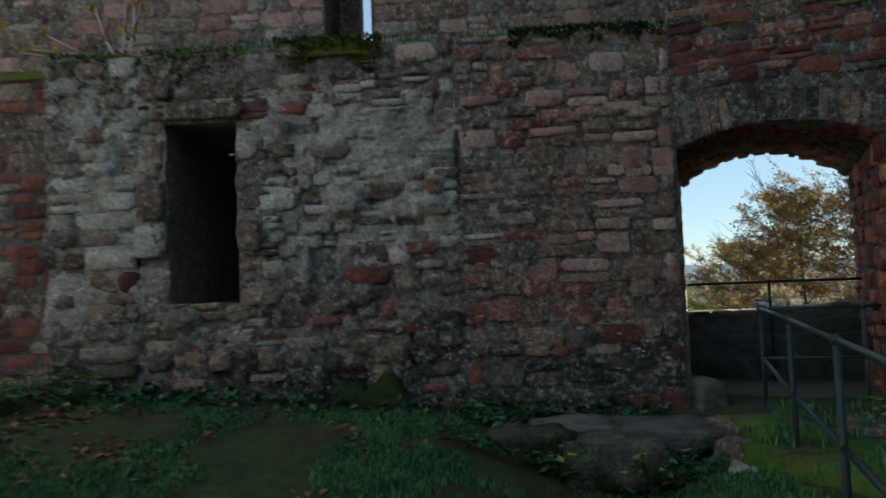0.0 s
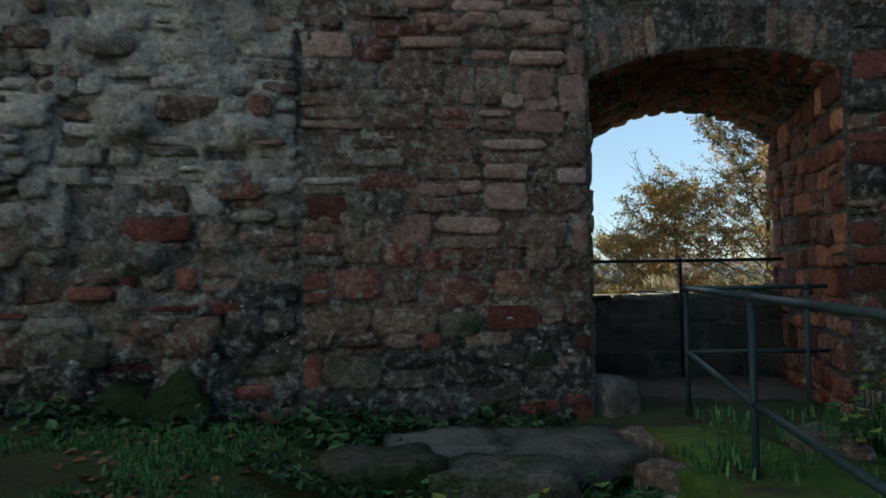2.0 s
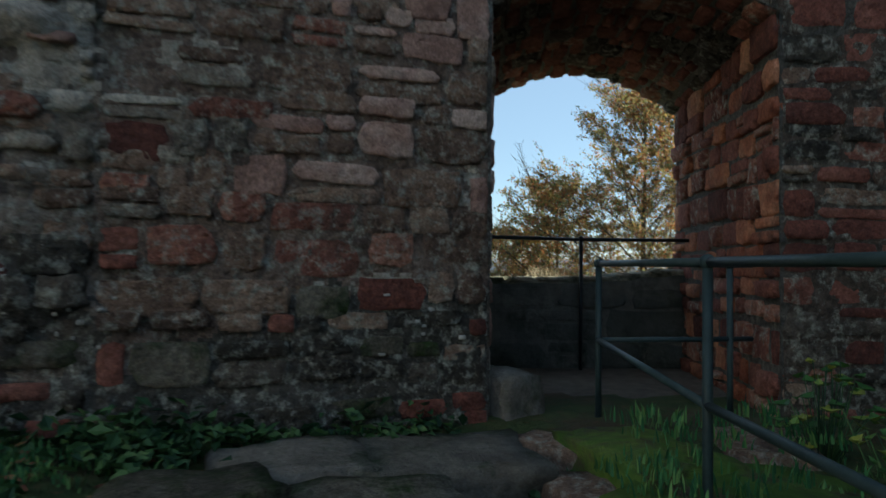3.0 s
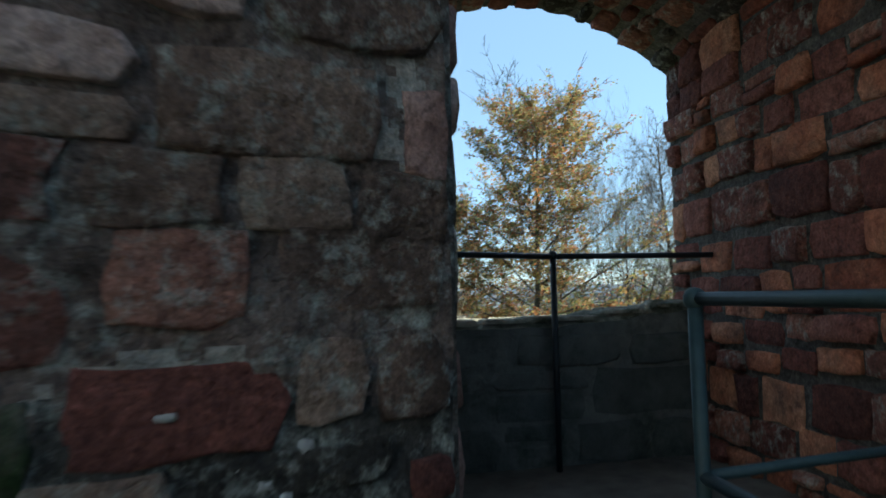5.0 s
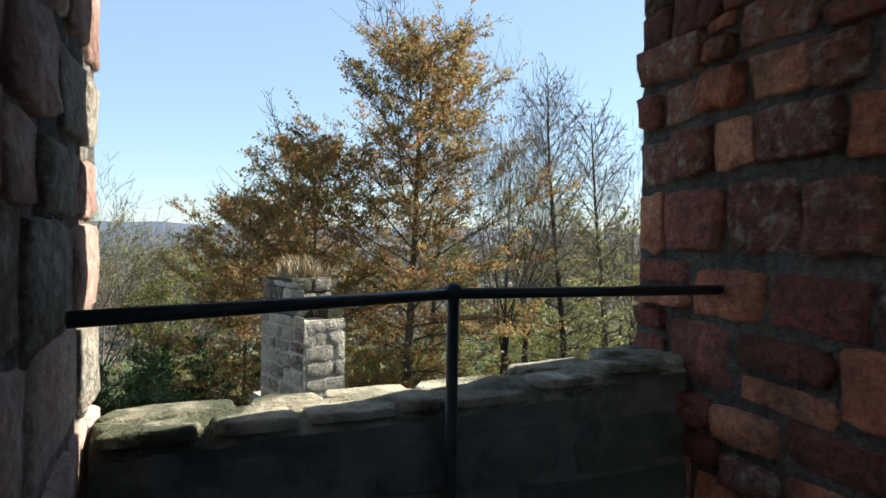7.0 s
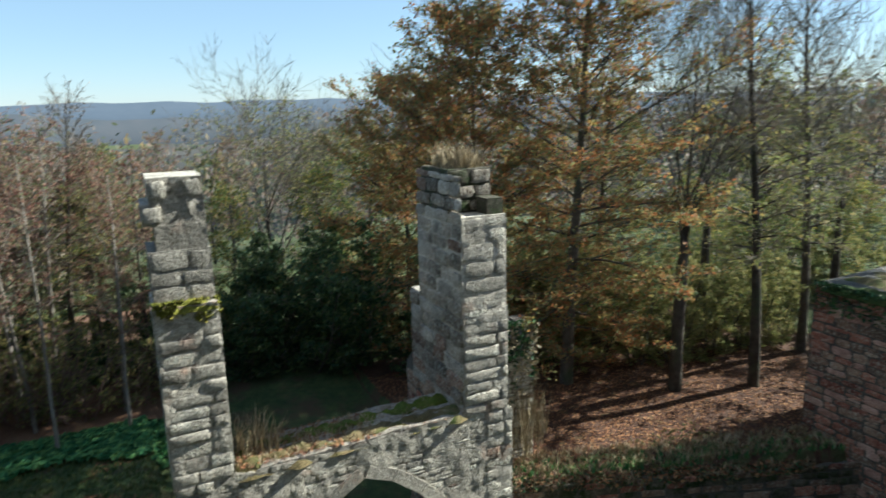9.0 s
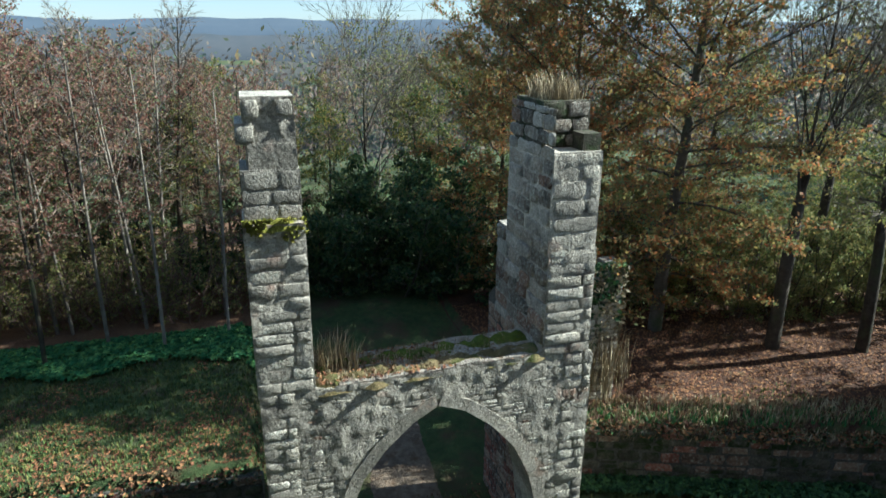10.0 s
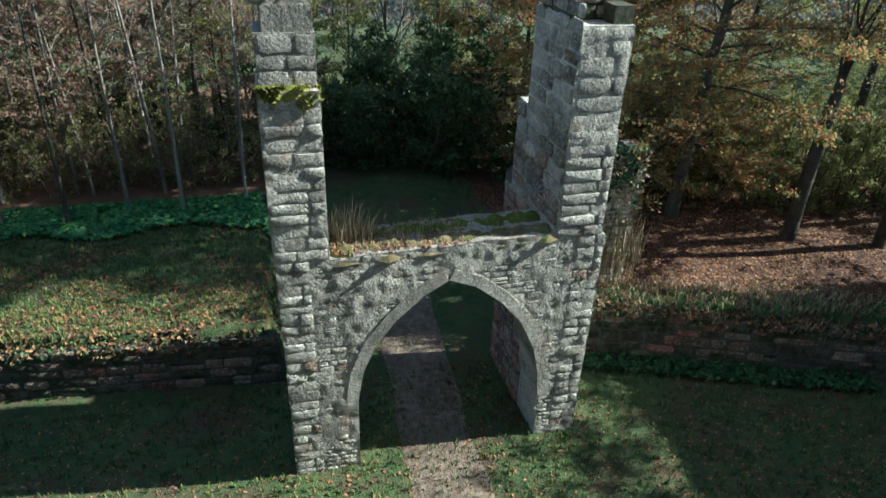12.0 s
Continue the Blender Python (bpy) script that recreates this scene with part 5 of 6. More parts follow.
# ---- ground cover ----
def blades(name, pts, material, label, category, h=(0.06, 0.16), n=5, wide=0.006, lean=0.5, kind="stuff", seed=1, parent=None):
    """Tufts of grass in one mesh."""
    r = random.Random(seed)
    V, F = [], []
    for x, y, z in pts:
        for k in range(n):
            a, hh = r.uniform(0, 6.283), r.uniform(*h)
            dx, dy = math.cos(a), math.sin(a)
            bx, by = x + r.uniform(-.04, .04), y + r.uniform(-.04, .04)
            ln = lean * hh * r.uniform(0.3, 1.2)
            w = wide * r.uniform(0.7, 1.4)
            o = len(V)
            V += [(bx - dy * w, by + dx * w, z - 0.01), (bx + dy * w, by - dx * w, z - 0.01),
                  (bx + dx * ln * 0.4 + dy * w * 0.8, by + dy * ln * 0.4 - dx * w * 0.8, z + hh * 0.6), (bx + dx * ln * 0.4 - dy * w * 0.8, by + dy * ln * 0.4 + dx * w * 0.8, z + hh * 0.6),
                  (bx + dx * ln, by + dy * ln, z + hh)]
            F += [(o, o + 1, o + 2, o + 3), (o + 3, o + 2, o + 4)]
    ob = mesh_ob(name, V, F, material)
    return tagged(ob, label, category, kind=kind)


def leaves(name, pts, material, label, category, size=0.04, tilt=0.5, kind="stuff", seed=1, lift=0.012):
    """Small folded leaves, lying or standing at the points."""
    r = random.Random(seed)
    V, F = [], []
    for x, y, z in pts:
        n = Vector((r.gauss(0, tilt), r.gauss(0, tilt), 1)).normalized()
        t = n.orthogonal().normalized()
        a = r.uniform(0, 6.283)
        t = (t * math.cos(a) + n.cross(t) * math.sin(a)) * size * r.uniform(0.6, 1.3)
        s = n.cross(t) * 0.62
        p = Vector((x, y, z + lift))
        o = len(V)
        V += [p - t, p + s - n * size * 0.25 * -1, p + t, p - s + n * size * 0.25]
        F.append((o, o + 1, o + 2))
        F.append((o, o + 2, o + 3))
    return tagged(mesh_ob(name, V, F, material), label, category, kind=kind)


r6 = random.Random(6)


def spread(n, x0, x1, y0, y1, keep=None, dz=0.0):
    out = []
    while len(out) < n:
        x, y = r6.uniform(x0, x1), r6.uniform(y0, y1)
        if keep is None or keep(x, y):
            out.append((x, y, ground_z(x, y) + dz))
    return out


def patchy(s, at, sd=0.0):
    return lambda x, y: noise.noise((x * s, y * s, sd)) > at


blades("grass_tufts", spread(13000, -5.5, 2.3, 2.6, 7.25, lambda x, y: noise.noise((x * 0.9, y * 0.9, 1)) + 0.25 * noise.noise((x * 4, y * 4, 1)) > -0.10), GRASS, "short rough grass in the castle court", "grass", h=(0.015, 0.055), wide=0.005, seed=2)
blades("grass_tufts", spread(260, 2.3, 3.7, 4.3, 6.6), GRASS, "grass and moss beside the guard rail", "grass", h=(0.02, 0.07), wide=0.005, seed=3)
blades("grass_tufts", spread(160, 2.3, 3.6, 4.9, 6.7, patchy(2.2, -0.1, 3), 0.14), GRASS, "grass growing over the mossy stones", "grass", h=(0.03, 0.09), seed=33)
foot = []
for i in range(2600):
    x = r6.uniform(-4.6, 2.0)
    dens = 0.5 + 0.5 * noise.noise((x * 1.3, 0, 3))
    if r6.random() < dens:
        y = 7.28 - abs(r6.gauss(0, 0.16 + 0.12 * dens))
        foot.append((x, y, ground_z(x, y) + r6.random() ** 2 * 0.30 * dens))
leaves("wall_foot_herbs", foot, HERB, "dark green herbs and ivy at the wall foot", "plants", 0.045, 0.7, seed=4)
leaves("wall_foot_herbs", spread(1500, -0.4, 2.1, 5.9, 7.15, patchy(1.9, 0.02, 9), 0.05), HERB, "dark green herbs between the slabs", "plants", 0.04, 0.7, seed=44, lift=0.05)
leaves("fallen_leaves", spread(420, -5.2, -2.6, 4.6, 6.9, patchy(1.2, -0.2, 8)), FALLEN, "fallen rust-red leaves by the wall corner", "leaves", 0.045, 0.3, seed=55)
leaves("fallen_leaves", spread(900, -5.0, 2.4, 2.5, 7.2, patchy(0.8, 0.05, 5)), FALLEN, "fallen brown leaves on the court", "leaves", 0.04, 0.25, seed=5)

# outside: lawns, leaf litter, ivy along the wood's edge
blades("lawn_grass", spread(9000, -8, 16, 13.0, 20.0), LAWN, "rough lawn below the castle", "grass", h=(0.05, 0.13), n=4, wide=0.009, seed=6)
blades("lawn_grass", spread(6500, -8, 3.4, 20.8, 26.5), LAWN, "sunlit rough lawn on the terrace", "grass", h=(0.05, 0.12), n=4, wide=0.010, seed=7)
blades("bank_grass", spread(1100, 9.4, 18, 16.8, 22.5, lambda x, y: 0.3 < y - (19.8 - 0.375 * (x - 10.5)) < 1.3), DRY, "bleached grass along the terrace edge", "grass", h=(0.06, 0.22), n=4, wide=0.010, seed=8)
blades("bank_grass", spread(450, 9.4, 18, 16.8, 22.5, lambda x, y: 0.2 < y - (19.8 - 0.375 * (x - 10.5)) < 0.9), GRASS, "green grass on the terrace edge", "grass", h=(0.06, 0.2), n=4, wide=0.011, seed=9)
cv = [(9.2 + i * 0.3, 16.5 + j * 0.3) for j in range(40) for i in range(50)]
cv = [(x, max(y, 20.35 - 0.3727 * (x - 9.0) + 0.05)) for x, y in cv]
cf = [(j * 50 + i, j * 50 + i + 1, j * 50 + i + 51, j * 50 + i + 50) for j in range(39) for i in range(49) if cv[j * 50 + i + 50][1] - cv[j * 50 + i][1] > 0.01 or cv[j * 50 + i + 51][1] - cv[j * 50 + i + 1][1] > 0.01]
tagged(mesh_ob("leaf_carpet", [(x, y, ground_z(x, y) + 0.02) for x, y in cv], cf, LITTER, smooth=True), "carpet of red-brown leaf litter under the trees", "leaves", kind="stuff")
wv2 = [(-13 + i * 0.5, 27.3 + j * 0.5) for j in range(24) for i in range(36)]
tagged(mesh_ob("leaf_carpet", [(x, y, ground_z(x, y) + 0.03) for x, y in wv2], [(j * 36 + i, j * 36 + i + 1, j * 36 + i + 37, j * 36 + i + 36) for j in range(23) for i in range(35)], LITTER, smooth=True), "brown leaf litter under the slender trees", "leaves", kind="stuff")
leaves("leaf_litter", spread(26000, 9.4, 22, 17.5, 27, lambda x, y: y - (19.8 - 0.375 * (x - 10.5)) > 0.6), FALLEN, "thick red-brown leaf litter under the trees", "leaves", 0.042, 0.18, seed=10, lift=0.03)
leaves("leaf_litter", spread(6500, -8, 15, 14.0, 20.2, patchy(0.5, -0.25, 6)), FALLEN, "fallen leaves strewn over the lawn", "leaves", 0.038, 0.3, seed=11)
leaves("leaf_litter", spread(9500, -8, 3.4, 20.7, 26.5, lambda x, y: noise.noise((x * 0.6, y * 0.9, 3)) > 0.05 or y < 22.3 + noise.noise((x * 0.7, 0, 9))), FALLEN, "fallen leaves on the terrace lawn", "leaves", 0.04, 0.3, seed=12)
leaves("ground_ivy", spread(9000, -9, 3.6, 24.6, 27.2, lambda x, y: y > 25.4 + 0.6 * noise.noise((x * 0.5, 0, 0))), GRASS, "bright green ground cover at the wood's edge", "plants", 0.10, 0.5, seed=13, lift=0.12)
leaves("wall_ivy", spread(2600, 8.9, 16, 16.6, 20.2, lambda x, y: -0.75 < y - (19.75 - 0.375 * (x - 10.5)) < -0.15), HERB, "ivy along the foot of the retaining wall", "plants", 0.075, 0.8, seed=14, lift=0.15)

# earth path through the gate
pv, pf_ = [], []
ny = 46
for j in range(ny + 1):
    y = 12.5 + j * 0.27
    cx = 6.12 + 0.05 * (y - 17) + 0.15 * noise.noise((0, y * 0.4, 3))
    for i in range(9):
        k = i / 8 * 2 - 1
        x = cx + k * (0.85 + 0.12 * noise.noise((k, y * 0.9, 6)))
        pv.append((x, y, ground_z(x, y) + 0.02 - 0.035 * abs(k) ** 3))
    if j:
        pf_ += [((j - 1) * 9 + i, (j - 1) * 9 + i + 1, j * 9 + i + 1, j * 9 + i) for i in range(8)]
tagged(mesh_ob("path", pv, pf_, EARTH_PATH, smooth=True), "stony earth path through the gate arch", "path", kind="structure")

# growth on the masonry
def crest(name, pts, material, label, size, seed, lump=1.0, wide=0.2):
    """A lumpy cushion of moss along a row of points."""
    V, F = [], []
    pts = [Vector(p) for p in pts]
    prof = 9
    for i, p in enumerate(pts):
        d = (pts[min(i + 1, len(pts) - 1)] - pts[max(i - 1, 0)]).normalized()
        side = Vector((d.y, -d.x, 0)).normalized()
        end = min(1, i / 2, (len(pts) - 1 - i) / 2)
        for k in range(prof):
            s = k / (prof - 1) * 2 - 1
            up = size * end * (1 - s * s) * (0.6 + lump * noise.noise((p.x * 5, p.y * 5, s * 2 + seed))) + 0.02 * noise.noise((p.x * 17, s * 7, seed))
            drop = max(0, s) ** 2 * size * 0.5
            V.append(p + side * s * wide * (0.75 + 0.5 * noise.noise((p.x * 3, seed, 1))) + Vector((0, 0, up - drop - 0.02)))
    n = len(pts)
    for i in range(n - 1):
        for k in range(prof - 1):
            a = i * prof + k
            F.append((a, a + 1, a + prof + 1, a + prof))
    return tagged(mesh_ob(name, V, F, material, smooth=True), label, "moss", kind="stuff")


crest("ledge_moss", [(-4.4 + i * 0.09, 7.46 + 0.04 * noise.noise((i * 0.4, 0, 0)), TOP + 0.01) for i in range(74)], MOSS, "moss and turf along the wall ledge", 0.10, 1, wide=0.17)
crest("ledge_moss", [(2.3 + i * 0.09, wall_front(2.3 + i * 0.09) + 0.12, TOP + 0.04) for i in range(44)], MOSS, "moss and turf along the wall ledge over the arch", 0.12, 2, wide=0.17)
crest("window_moss", [(-1.75 + i * 0.08, 7.34, TOP - 0.04) for i in range(14)], MOSS, "cushion of moss hanging below the upper window", 0.13, 3, wide=0.16)
crest("west_moss", [(-9 + i * 0.12, 8.25, 4.10) for i in range(39)], MOSS, "green turf on the recessed wall", 0.10, 4, wide=0.15)
crest("gate_turf", [(4.25 + i * 0.08, GY - 0.26 + 0.2, -3.55 + 0.0022 * i) for i in range(48)], TURF, "dry turf on top of the gate wall", 0.15, 5, wide=0.30)
crest("gate_turf", [(4.25 + i * 0.08, GY - 0.26 + 0.62, -3.55 + 0.0022 * i) for i in range(48)], MOSS, "moss on top of the gate wall", 0.14, 6, wide=0.36)
crest("pillar_moss", [(3.46 + i * 0.07, GY - 0.22, -0.93) for i in range(12)], MOSS_YELLOW, "yellow-green moss on the pillar's offset", 0.10, 7, wide=0.12)
crest("pillar_moss", [(7.96 + i * 0.06, GY - 0.05, -0.15) for i in range(9)], MOSS, "moss on the broken pillar shoulder", 0.06, 8, wide=0.2)
crest("pillar_moss", [(7.96 + i * 0.07, GY + 0.6, 0.55) for i in range(12)], TURF, "dry turf on the pillar head", 0.08, 9, wide=0.4)
crest("spur_turf", [(18.12, 18.2 - i * 0.3, -2.76) for i in range(42)], MOSS_DARK, "dark moss along the edge of the spur wall", 0.22, 10, wide=0.42)
for cx in (19.0, 20.0, 21.0, 21.8):
    crest("spur_turf", [(cx, 18.45 - i * 0.3, -2.76) for i in range(44)], TURF, "dry turf on top of the spur wall", 0.16, cx, wide=0.62)
crest("wall_foot_moss", [(-1.35 + i * 0.07, 7.24, 0.30 + 0.02 * math.sin(i)) for i in range(12)], MOSS_DARK, "dark moss cushion at the wall foot", 0.22, 11, wide=0.14)
def wall_edge(x0, y0, x1, y1, z, n, sd):
    r = random.Random(sd)
    out = []
    for _ in range(n):
        k = r.random()
        thick = 0.5 + 0.9 * noise.noise((k * 14, sd, 0))
        if r.random() < thick:
            out.append((x0 + (x1 - x0) * k + r.gauss(0, 0.03), y0 + (y1 - y0) * k + r.uniform(-0.10, 0.36), z + r.uniform(-0.30, 0.06) * thick))
    return out


for nm, m, n, lb, z in (("edge_ivy", HERB, 3600, "ivy and herbs hanging over the retaining wall", -6.74), ("edge_litter", FALLEN, 2600, "fallen leaves along the retaining wall", -6.72)):
    leaves(nm, wall_edge(9.0, 20.2, 17.0, 17.2, z, n, 91), m, lb, "leaves", 0.05, 0.7, seed=92)
    leaves(nm, wall_edge(-8.0, 21.3, 3.3, 20.2, z - 0.08, n, 93), m, lb, "leaves", 0.05, 0.7, seed=94)
blades("edge_grass", wall_edge(9.0, 20.25, 17.0, 17.25, -6.78, 900, 95), DRY, "dry grass hanging over the retaining wall", "grass", h=(0.05, 0.2), n=4, wide=0.008, lean=0.9, seed=95)
crest("stub_turf", [(10.5 + i * 0.07, 21.2, -3.98) for i in range(12)], TURF, "dry turf on the wall stub", 0.12, 12, wide=0.4)
top = [(r6.uniform(4.3, 8.0), GY - 0.26 + r6.uniform(0.05, 0.9), -3.48) for _ in range(500)]
leaves("gate_litter", [(r6.uniform(4.3, 8.0), GY - 0.26 + r6.uniform(0.0, 0.95), -3.47) for _ in range(900)], FALLEN, "fallen leaves on the gate wall", "leaves", 0.035, 0.4, seed=19)
blades("gate_grass", top, DRY, "dry grass on the gate wall", "grass", h=(0.03, 0.12), n=4, wide=0.006, seed=20)
blades("gate_grass", [(r6.uniform(4.3, 4.9), GY + r6.uniform(0.1, 0.7), -3.5) for _ in range(60)], DRY, "tall pale dry grass beside the pillar", "grass", h=(0.2, 0.6), n=4, wide=0.006, seed=21)
blades("pillar_grass", [(r6.uniform(8.0, 8.7), GY + r6.uniform(0.3, 1.0), 0.55) for _ in range(130)], DRY, "tuft of dry grass on the pillar head", "grass", h=(0.15, 0.5), n=4, wide=0.006, seed=22)
blades("stub_grass", [(r6.uniform(10.0, 11.6), r6.uniform(20.3, 20.9), r6.uniform(-6.7, -5.6)) for _ in range(150)], DRY, "bleached tall stalks around the wall stub", "plants", h=(0.4, 1.3), n=3, wide=0.008, lean=0.25, seed=23)
lg = []
for _ in range(520):
    x = r6.uniform(-4.4, 5.5)
    lg.append((x, wall_front(x) + r6.uniform(0.05, 0.35), TOP + 0.06))
blades("ledge_grass", lg, GRASS, "grass on the mossy wall ledge", "grass", h=(0.04, 0.14), n=4, seed=24)


def hang(n, x0, x1, y, z0, z1, sd, out=0.08):
    """Points of growth that clings to a face and thins out downwards."""
    r = random.Random(sd)
    pts = []
    while len(pts) < n:
        x, k = r.uniform(x0, x1), r.random() ** 1.6
        if noise.noise((x * 4.0, k * 2.0, sd)) > -0.25 + 0.5 * k:
            pts.append((x, y - r.random() * out * (1 - 0.5 * k), z1 - (z1 - z0) * k))
    return pts


leaves("window_moss", hang(900, -1.85, -0.72, 7.33, TOP - 0.30, TOP + 0.06, 61, 0.16), MOSS, "moss hanging from the sill of the upper window", "moss", 0.028, 0.9, seed=61)
leaves("wall_moss", hang(900, -4.3, -2.2, 7.30, TOP - 0.75, TOP + 0.03, 62, 0.06), MOSS, "yellow-green moss tufts below the wall ledge", "moss", 0.022, 0.9, seed=62)
leaves("ledge_moss", hang(900, 0.6, 2.2, 7.33, TOP - 0.14, TOP + 0.05, 63, 0.10), MOSS_DARK, "dark moss hanging over the wall ledge", "moss", 0.026, 0.9, seed=63)
leaves("pillar_moss", hang(420, 3.42, 4.26, GY - 0.27, -1.22, -0.84, 64, 0.07), MOSS_YELLOW, "yellow-green moss spilling down the pillar", "moss", 0.032, 0.9, seed=64)
leaves("stub_growth", hang(700, 10.35, 11.6, 20.86, -6.6, -3.35, 65, 0.25), DRY, "bleached climbers over the wall stub", "plants", 0.055, 0.9, seed=65)
leaves("stub_growth", hang(500, 10.35, 11.6, 20.86, -5.6, -3.3, 66, 0.25), HERB, "green ivy over the wall stub", "plants", 0.06, 0.9, seed=66)
leaves("spur_ivy", [(17.98 - 0.12 * r6.random(), y, z) for _, y, z in ((0, 18.4 - 6 * r6.random(), -2.7 - 0.7 * r6.random() ** 2) for _ in range(1400))], HERB, "dark ivy along the edge of the spur wall", "plants", 0.06, 0.9, seed=67)


# mossy boulders and worn slabs in front of the arch
def boulder(name, at, size, material, label, seed, turn=0.0):
    bm = bmesh.new()
    bmesh.ops.create_cube(bm, size=1.0)
    bmesh.ops.subdivide_edges(bm, edges=bm.edges[:], cuts=5, use_grid_fill=True)
    for v in bm.verts:
        q = v.co.copy()
        q = q * (0.72 + 0.28 * 0.5 / max(0.5, q.length)) * 1.25
        n = noise.noise(q * 2.2 + Vector((seed, 0, 0))) * 0.16 + noise.noise(q * 6 + Vector((0, seed, 0))) * 0.06
        q *= 1 + n
        v.co = Vector((q.x * size[0], q.y * size[1], q.z * size[2]))
    me = bpy.data.meshes.new(name)
    bm.to_mesh(me)
    bm.free()
    me.materials.append(material)
    me.polygons.foreach_set("use_smooth", [True] * len(me.polygons))
    ob = new(name, me)
    ob.matrix_world = pose(*at, 0, 0, turn)
    return tagged(ob, label, "stone", group="stones before the arch")


for nm, at, size, m, lb, tn in (
        ("stone_slab", (1.75, 6.78, -0.10), (0.85, 0.62, 0.20), SLAB, "worn stone slab before the arch", -8),
        ("stone_slab", (1.0, 6.75, -0.08), (0.62, 0.5, 0.22), SLAB, "worn mossy slab before the wall", 5),
        ("boulder", (0.55, 6.35, -0.12), (0.6, 0.4, 0.34), MOSSY, "mossy boulder at the edge of the path", 12),
        ("boulder", (1.25, 6.2, -0.18), (0.7, 0.36, 0.34), MOSSY, "dark mossy boulder at the edge of the path", -4),
        ("boulder", (2.42, 7.55, 0.06), (0.28, 0.42, 0.36), SLAB, "worn stone at the foot of the arch jamb", 20),
        ("boulder", (2.45, 6.75, -0.12), (0.26, 0.42, 0.22), STONE_BROWN, "small worn stone by the post", 30),
        ("boulder", (2.32, 6.2, -0.2), (0.3, 0.34, 0.26), STONE_BROWN, "worn edging stone by the guard rail", 10),
        ("boulder", (2.25, 5.8, -0.26), (0.24, 0.3, 0.22), STONE_PALE, "pale edging stone by the guard rail", 40),
        ("boulder", (2.72, 6.35, -0.14), (0.55, 0.7, 0.36), MOSS_BRIGHT, "moss-covered boulder behind the guard rail", 0),
        ("boulder", (2.9, 5.5, -0.2), (1.0, 1.1, 0.40), MOSS_BRIGHT, "broad moss-covered stone behind the guard rail", 20),
        ("boulder", (3.4, 6.3, -0.1), (0.5, 0.4, 0.3), STONE_BROWN, "stone at the foot of the wall", 60)):
    boulder(nm, at, size, m, lb, at[0] * 3, tn)


def leafy_plant(at, h, n, seed, label):
    r = random.Random(seed)
    pl = empty("broadleaf_plant", at, label, "plant")
    bm = bmesh.new()
    V, F = [], []
    for i in range(n):
        a, rr, hh = r.uniform(0, 6.283), r.uniform(0.03, 0.26), h * r.uniform(0.3, 1.0)
        tip = Vector((at[0] + math.cos(a) * rr, at[1] + math.sin(a) * rr, at[2] + hh))
        tube(bm, (at[0] + r.uniform(-.05, .05), at[1] + r.uniform(-.05, .05), at[2] - 0.05), tip, 0.004, 0.0025, 4)
        d = Vector((math.cos(a), math.sin(a), r.uniform(-0.5, 0.2))).normalized()
        s = d.cross(Vector((0, 0, 1))).normalized()
        L = r.uniform(0.05, 0.11)
        o = len(V)
        V += [tip, tip + d * L * 0.5 + s * L * 0.42 - Vector((0, 0, 0.01)), tip + d * L * 1.1, tip + d * L * 0.5 - s * L * 0.42 - Vector((0, 0, 0.01)), tip + d * L * 0.5 + Vector((0, 0, -0.012 - 0.012))]
        F += [(o, o + 4, o + 1), (o + 1, o + 4, o + 2), (o + 2, o + 4, o + 3), (o + 3, o + 4, o)]
    tagged(part("stalk", bm, HERB, pl), kind="stuff")
    ob = mesh_ob("foliage", V, F, HERB_BRIGHT)
    ob.parent, ob.matrix_parent_inverse = pl, Matrix.Translation(-pl.location)
    return pl


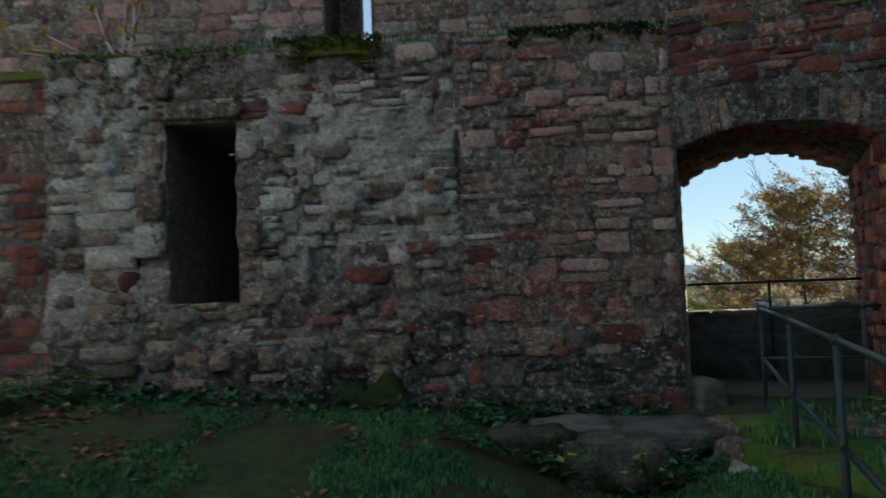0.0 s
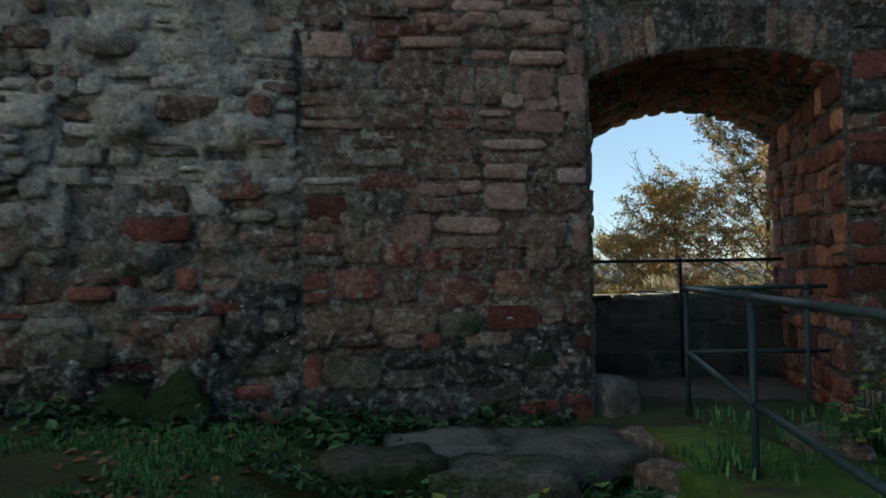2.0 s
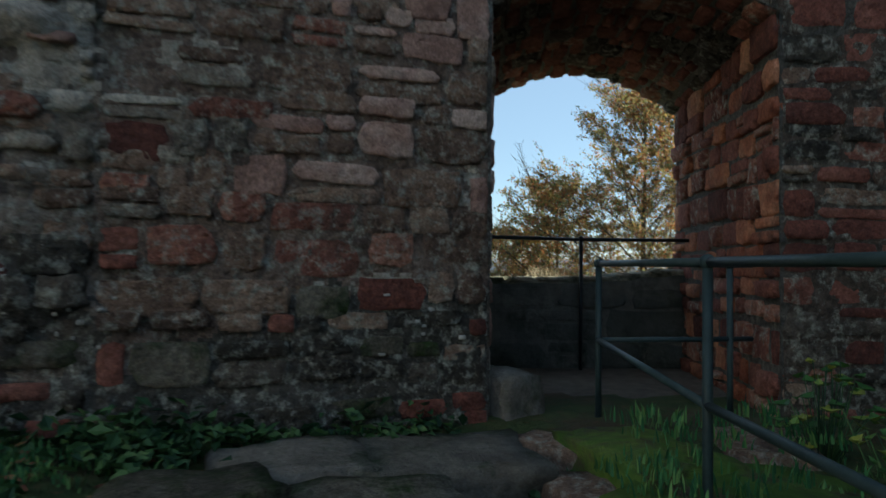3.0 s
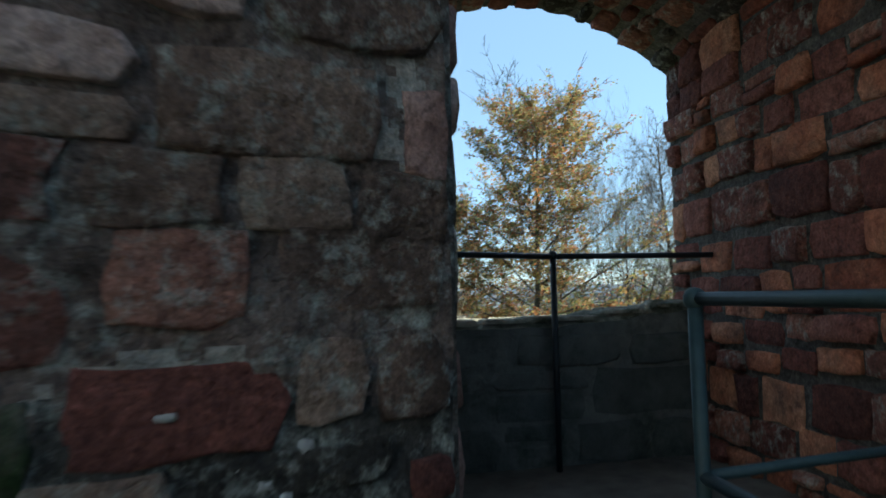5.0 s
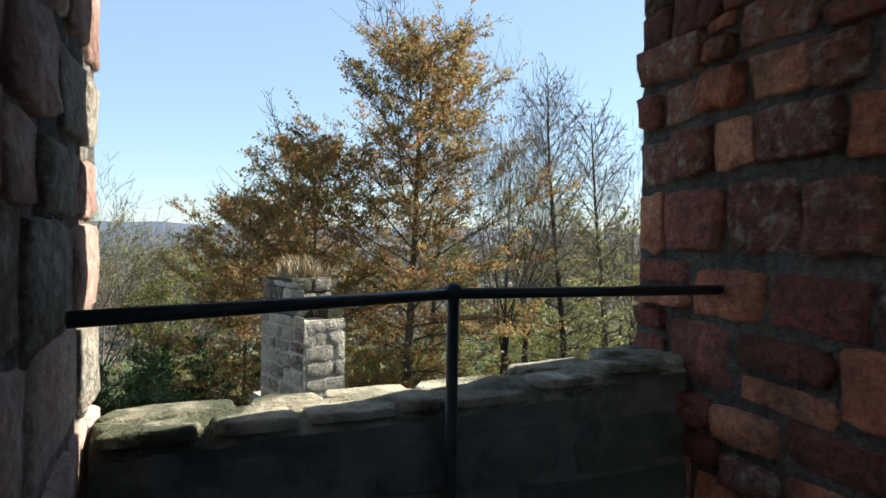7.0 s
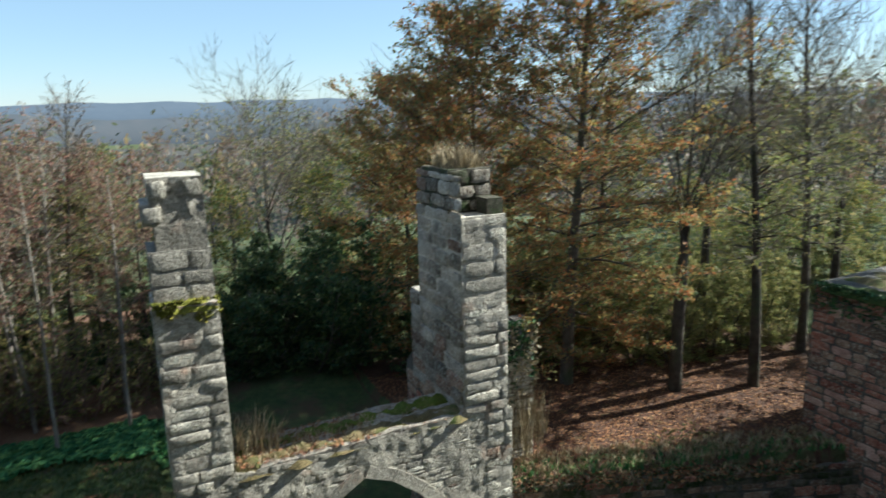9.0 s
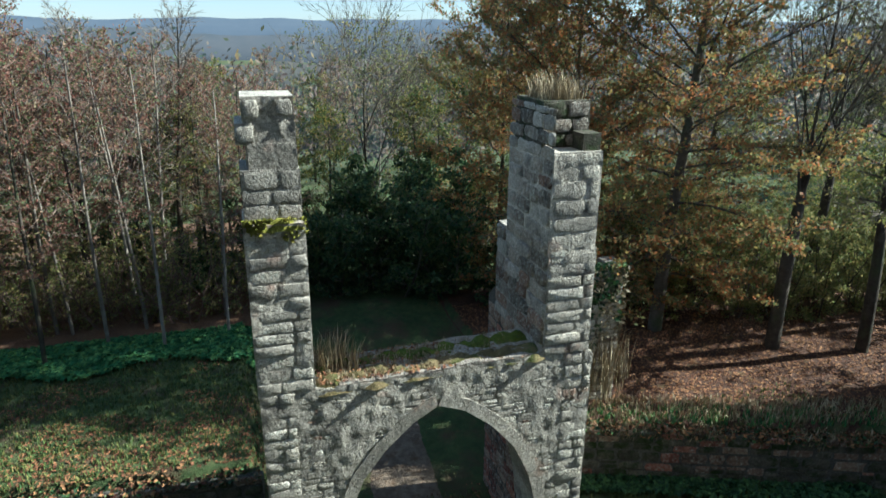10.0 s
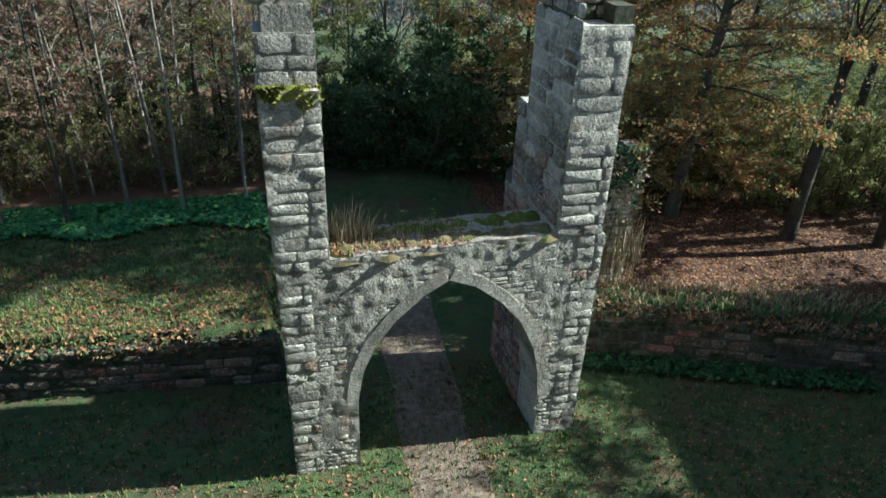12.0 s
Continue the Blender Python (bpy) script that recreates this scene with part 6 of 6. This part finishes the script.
leafy_plant((3.55, 6.05, -0.05), 0.55, 46, 1, "broad-leaved green plant by the wall foot")
leafy_plant((3.3, 5.4, -0.1), 0.5, 40, 2, "broad-leaved green plant behind the guard rail")
for at, h, n, sd in (((-4.3, 6.6, 0.28), 0.4, 46, 5), ((-3.8, 6.85, 0.30), 0.34, 40, 6), ((-4.7, 6.2, 0.24), 0.36, 40, 7), ((-4.9, 6.9, 0.3), 0.5, 46, 8)):
    leafy_plant(at, h, n, sd, "bright green leafy plant at the wall corner")
leafy_plant((0.75, 6.0, -0.2), 0.22, 26, 3, "low green plant among the boulders")
leafy_plant((1.5, 5.95, -0.25), 0.24, 34, 4, "low green plant beside the path")

# lime-white crusts low on the wall
LIME = mat("lime_crust", [(0.35, 0.34, 0.31), (0.50, 0.49, 0.46), (0.62, 0.61, 0.58)], 12, bump=1.0, bump_scale=40)
r8 = random.Random(8)
crust = []
for cx, cz, n in ((-0.25, 0.80, 14), (0.05, 0.62, 10), (-0.55, 0.66, 9), (1.85, 0.62, 10), (-1.2, 0.35, 8), (-2.2, 0.9, 6), (-1.1, 2.2, 7), (-2.0, 2.9, 8), (-3.6, 2.6, 8)):
    crust += [(cx + r8.gauss(0, 0.16), cz + r8.gauss(0, 0.1), r8.uniform(0.015, 0.055), r8.uniform(0.010, 0.03)) for _ in range(n)]
lay(crust, a_surface, RUBBLE, weighted((LIME, 1)), (0.012, 0.024), wall_a, gap=0.0, seed=88, name="lime_crust")

# sapling on the ledge
sap = empty("sapling", (-3.7, 7.75, TOP), "leafless sapling with a few yellow leaves on the ledge", "sapling")
r7 = random.Random(17)
ends = []
for i in range(8):
    bm = bmesh.new()
    p = Vector((-3.72 + r7.uniform(-.06, .06), 7.75, TOP))
    d = Vector((r7.uniform(-0.6, 0.35), r7.uniform(-0.2, 0.1), 1.0 if i < 5 else 0.35))
    if i >= 5:
        d.x -= 0.8
    ln, rad = r7.uniform(0.55, 0.9), 0.022
    for s in range(3):
        q = p + d.normalized() * ln * 0.6
        tube(bm, p, q, rad, rad * 0.65, 5)
        p, rad = q, rad * 0.65
        d = d + Vector((r7.uniform(-.3, .2), r7.uniform(-.2, .2), r7.uniform(-.2, .2)))
        ends.append(q.copy())
    part("stem", bm, STEM_PALE, sap)
lp = [tuple(e + Vector((r7.uniform(-.06, .06), r7.uniform(-.06, .06), r7.uniform(-.05, .05)))) for e in ends for _ in range(3)]
ob = leaves("foliage", lp, LEAF_YELLOW, "yellow leaves", "leaves", 0.05, 0.8, kind="", seed=31)
del ob["category"]
ob.parent, ob.matrix_parent_inverse = sap, Matrix.Translation(-sap.location)
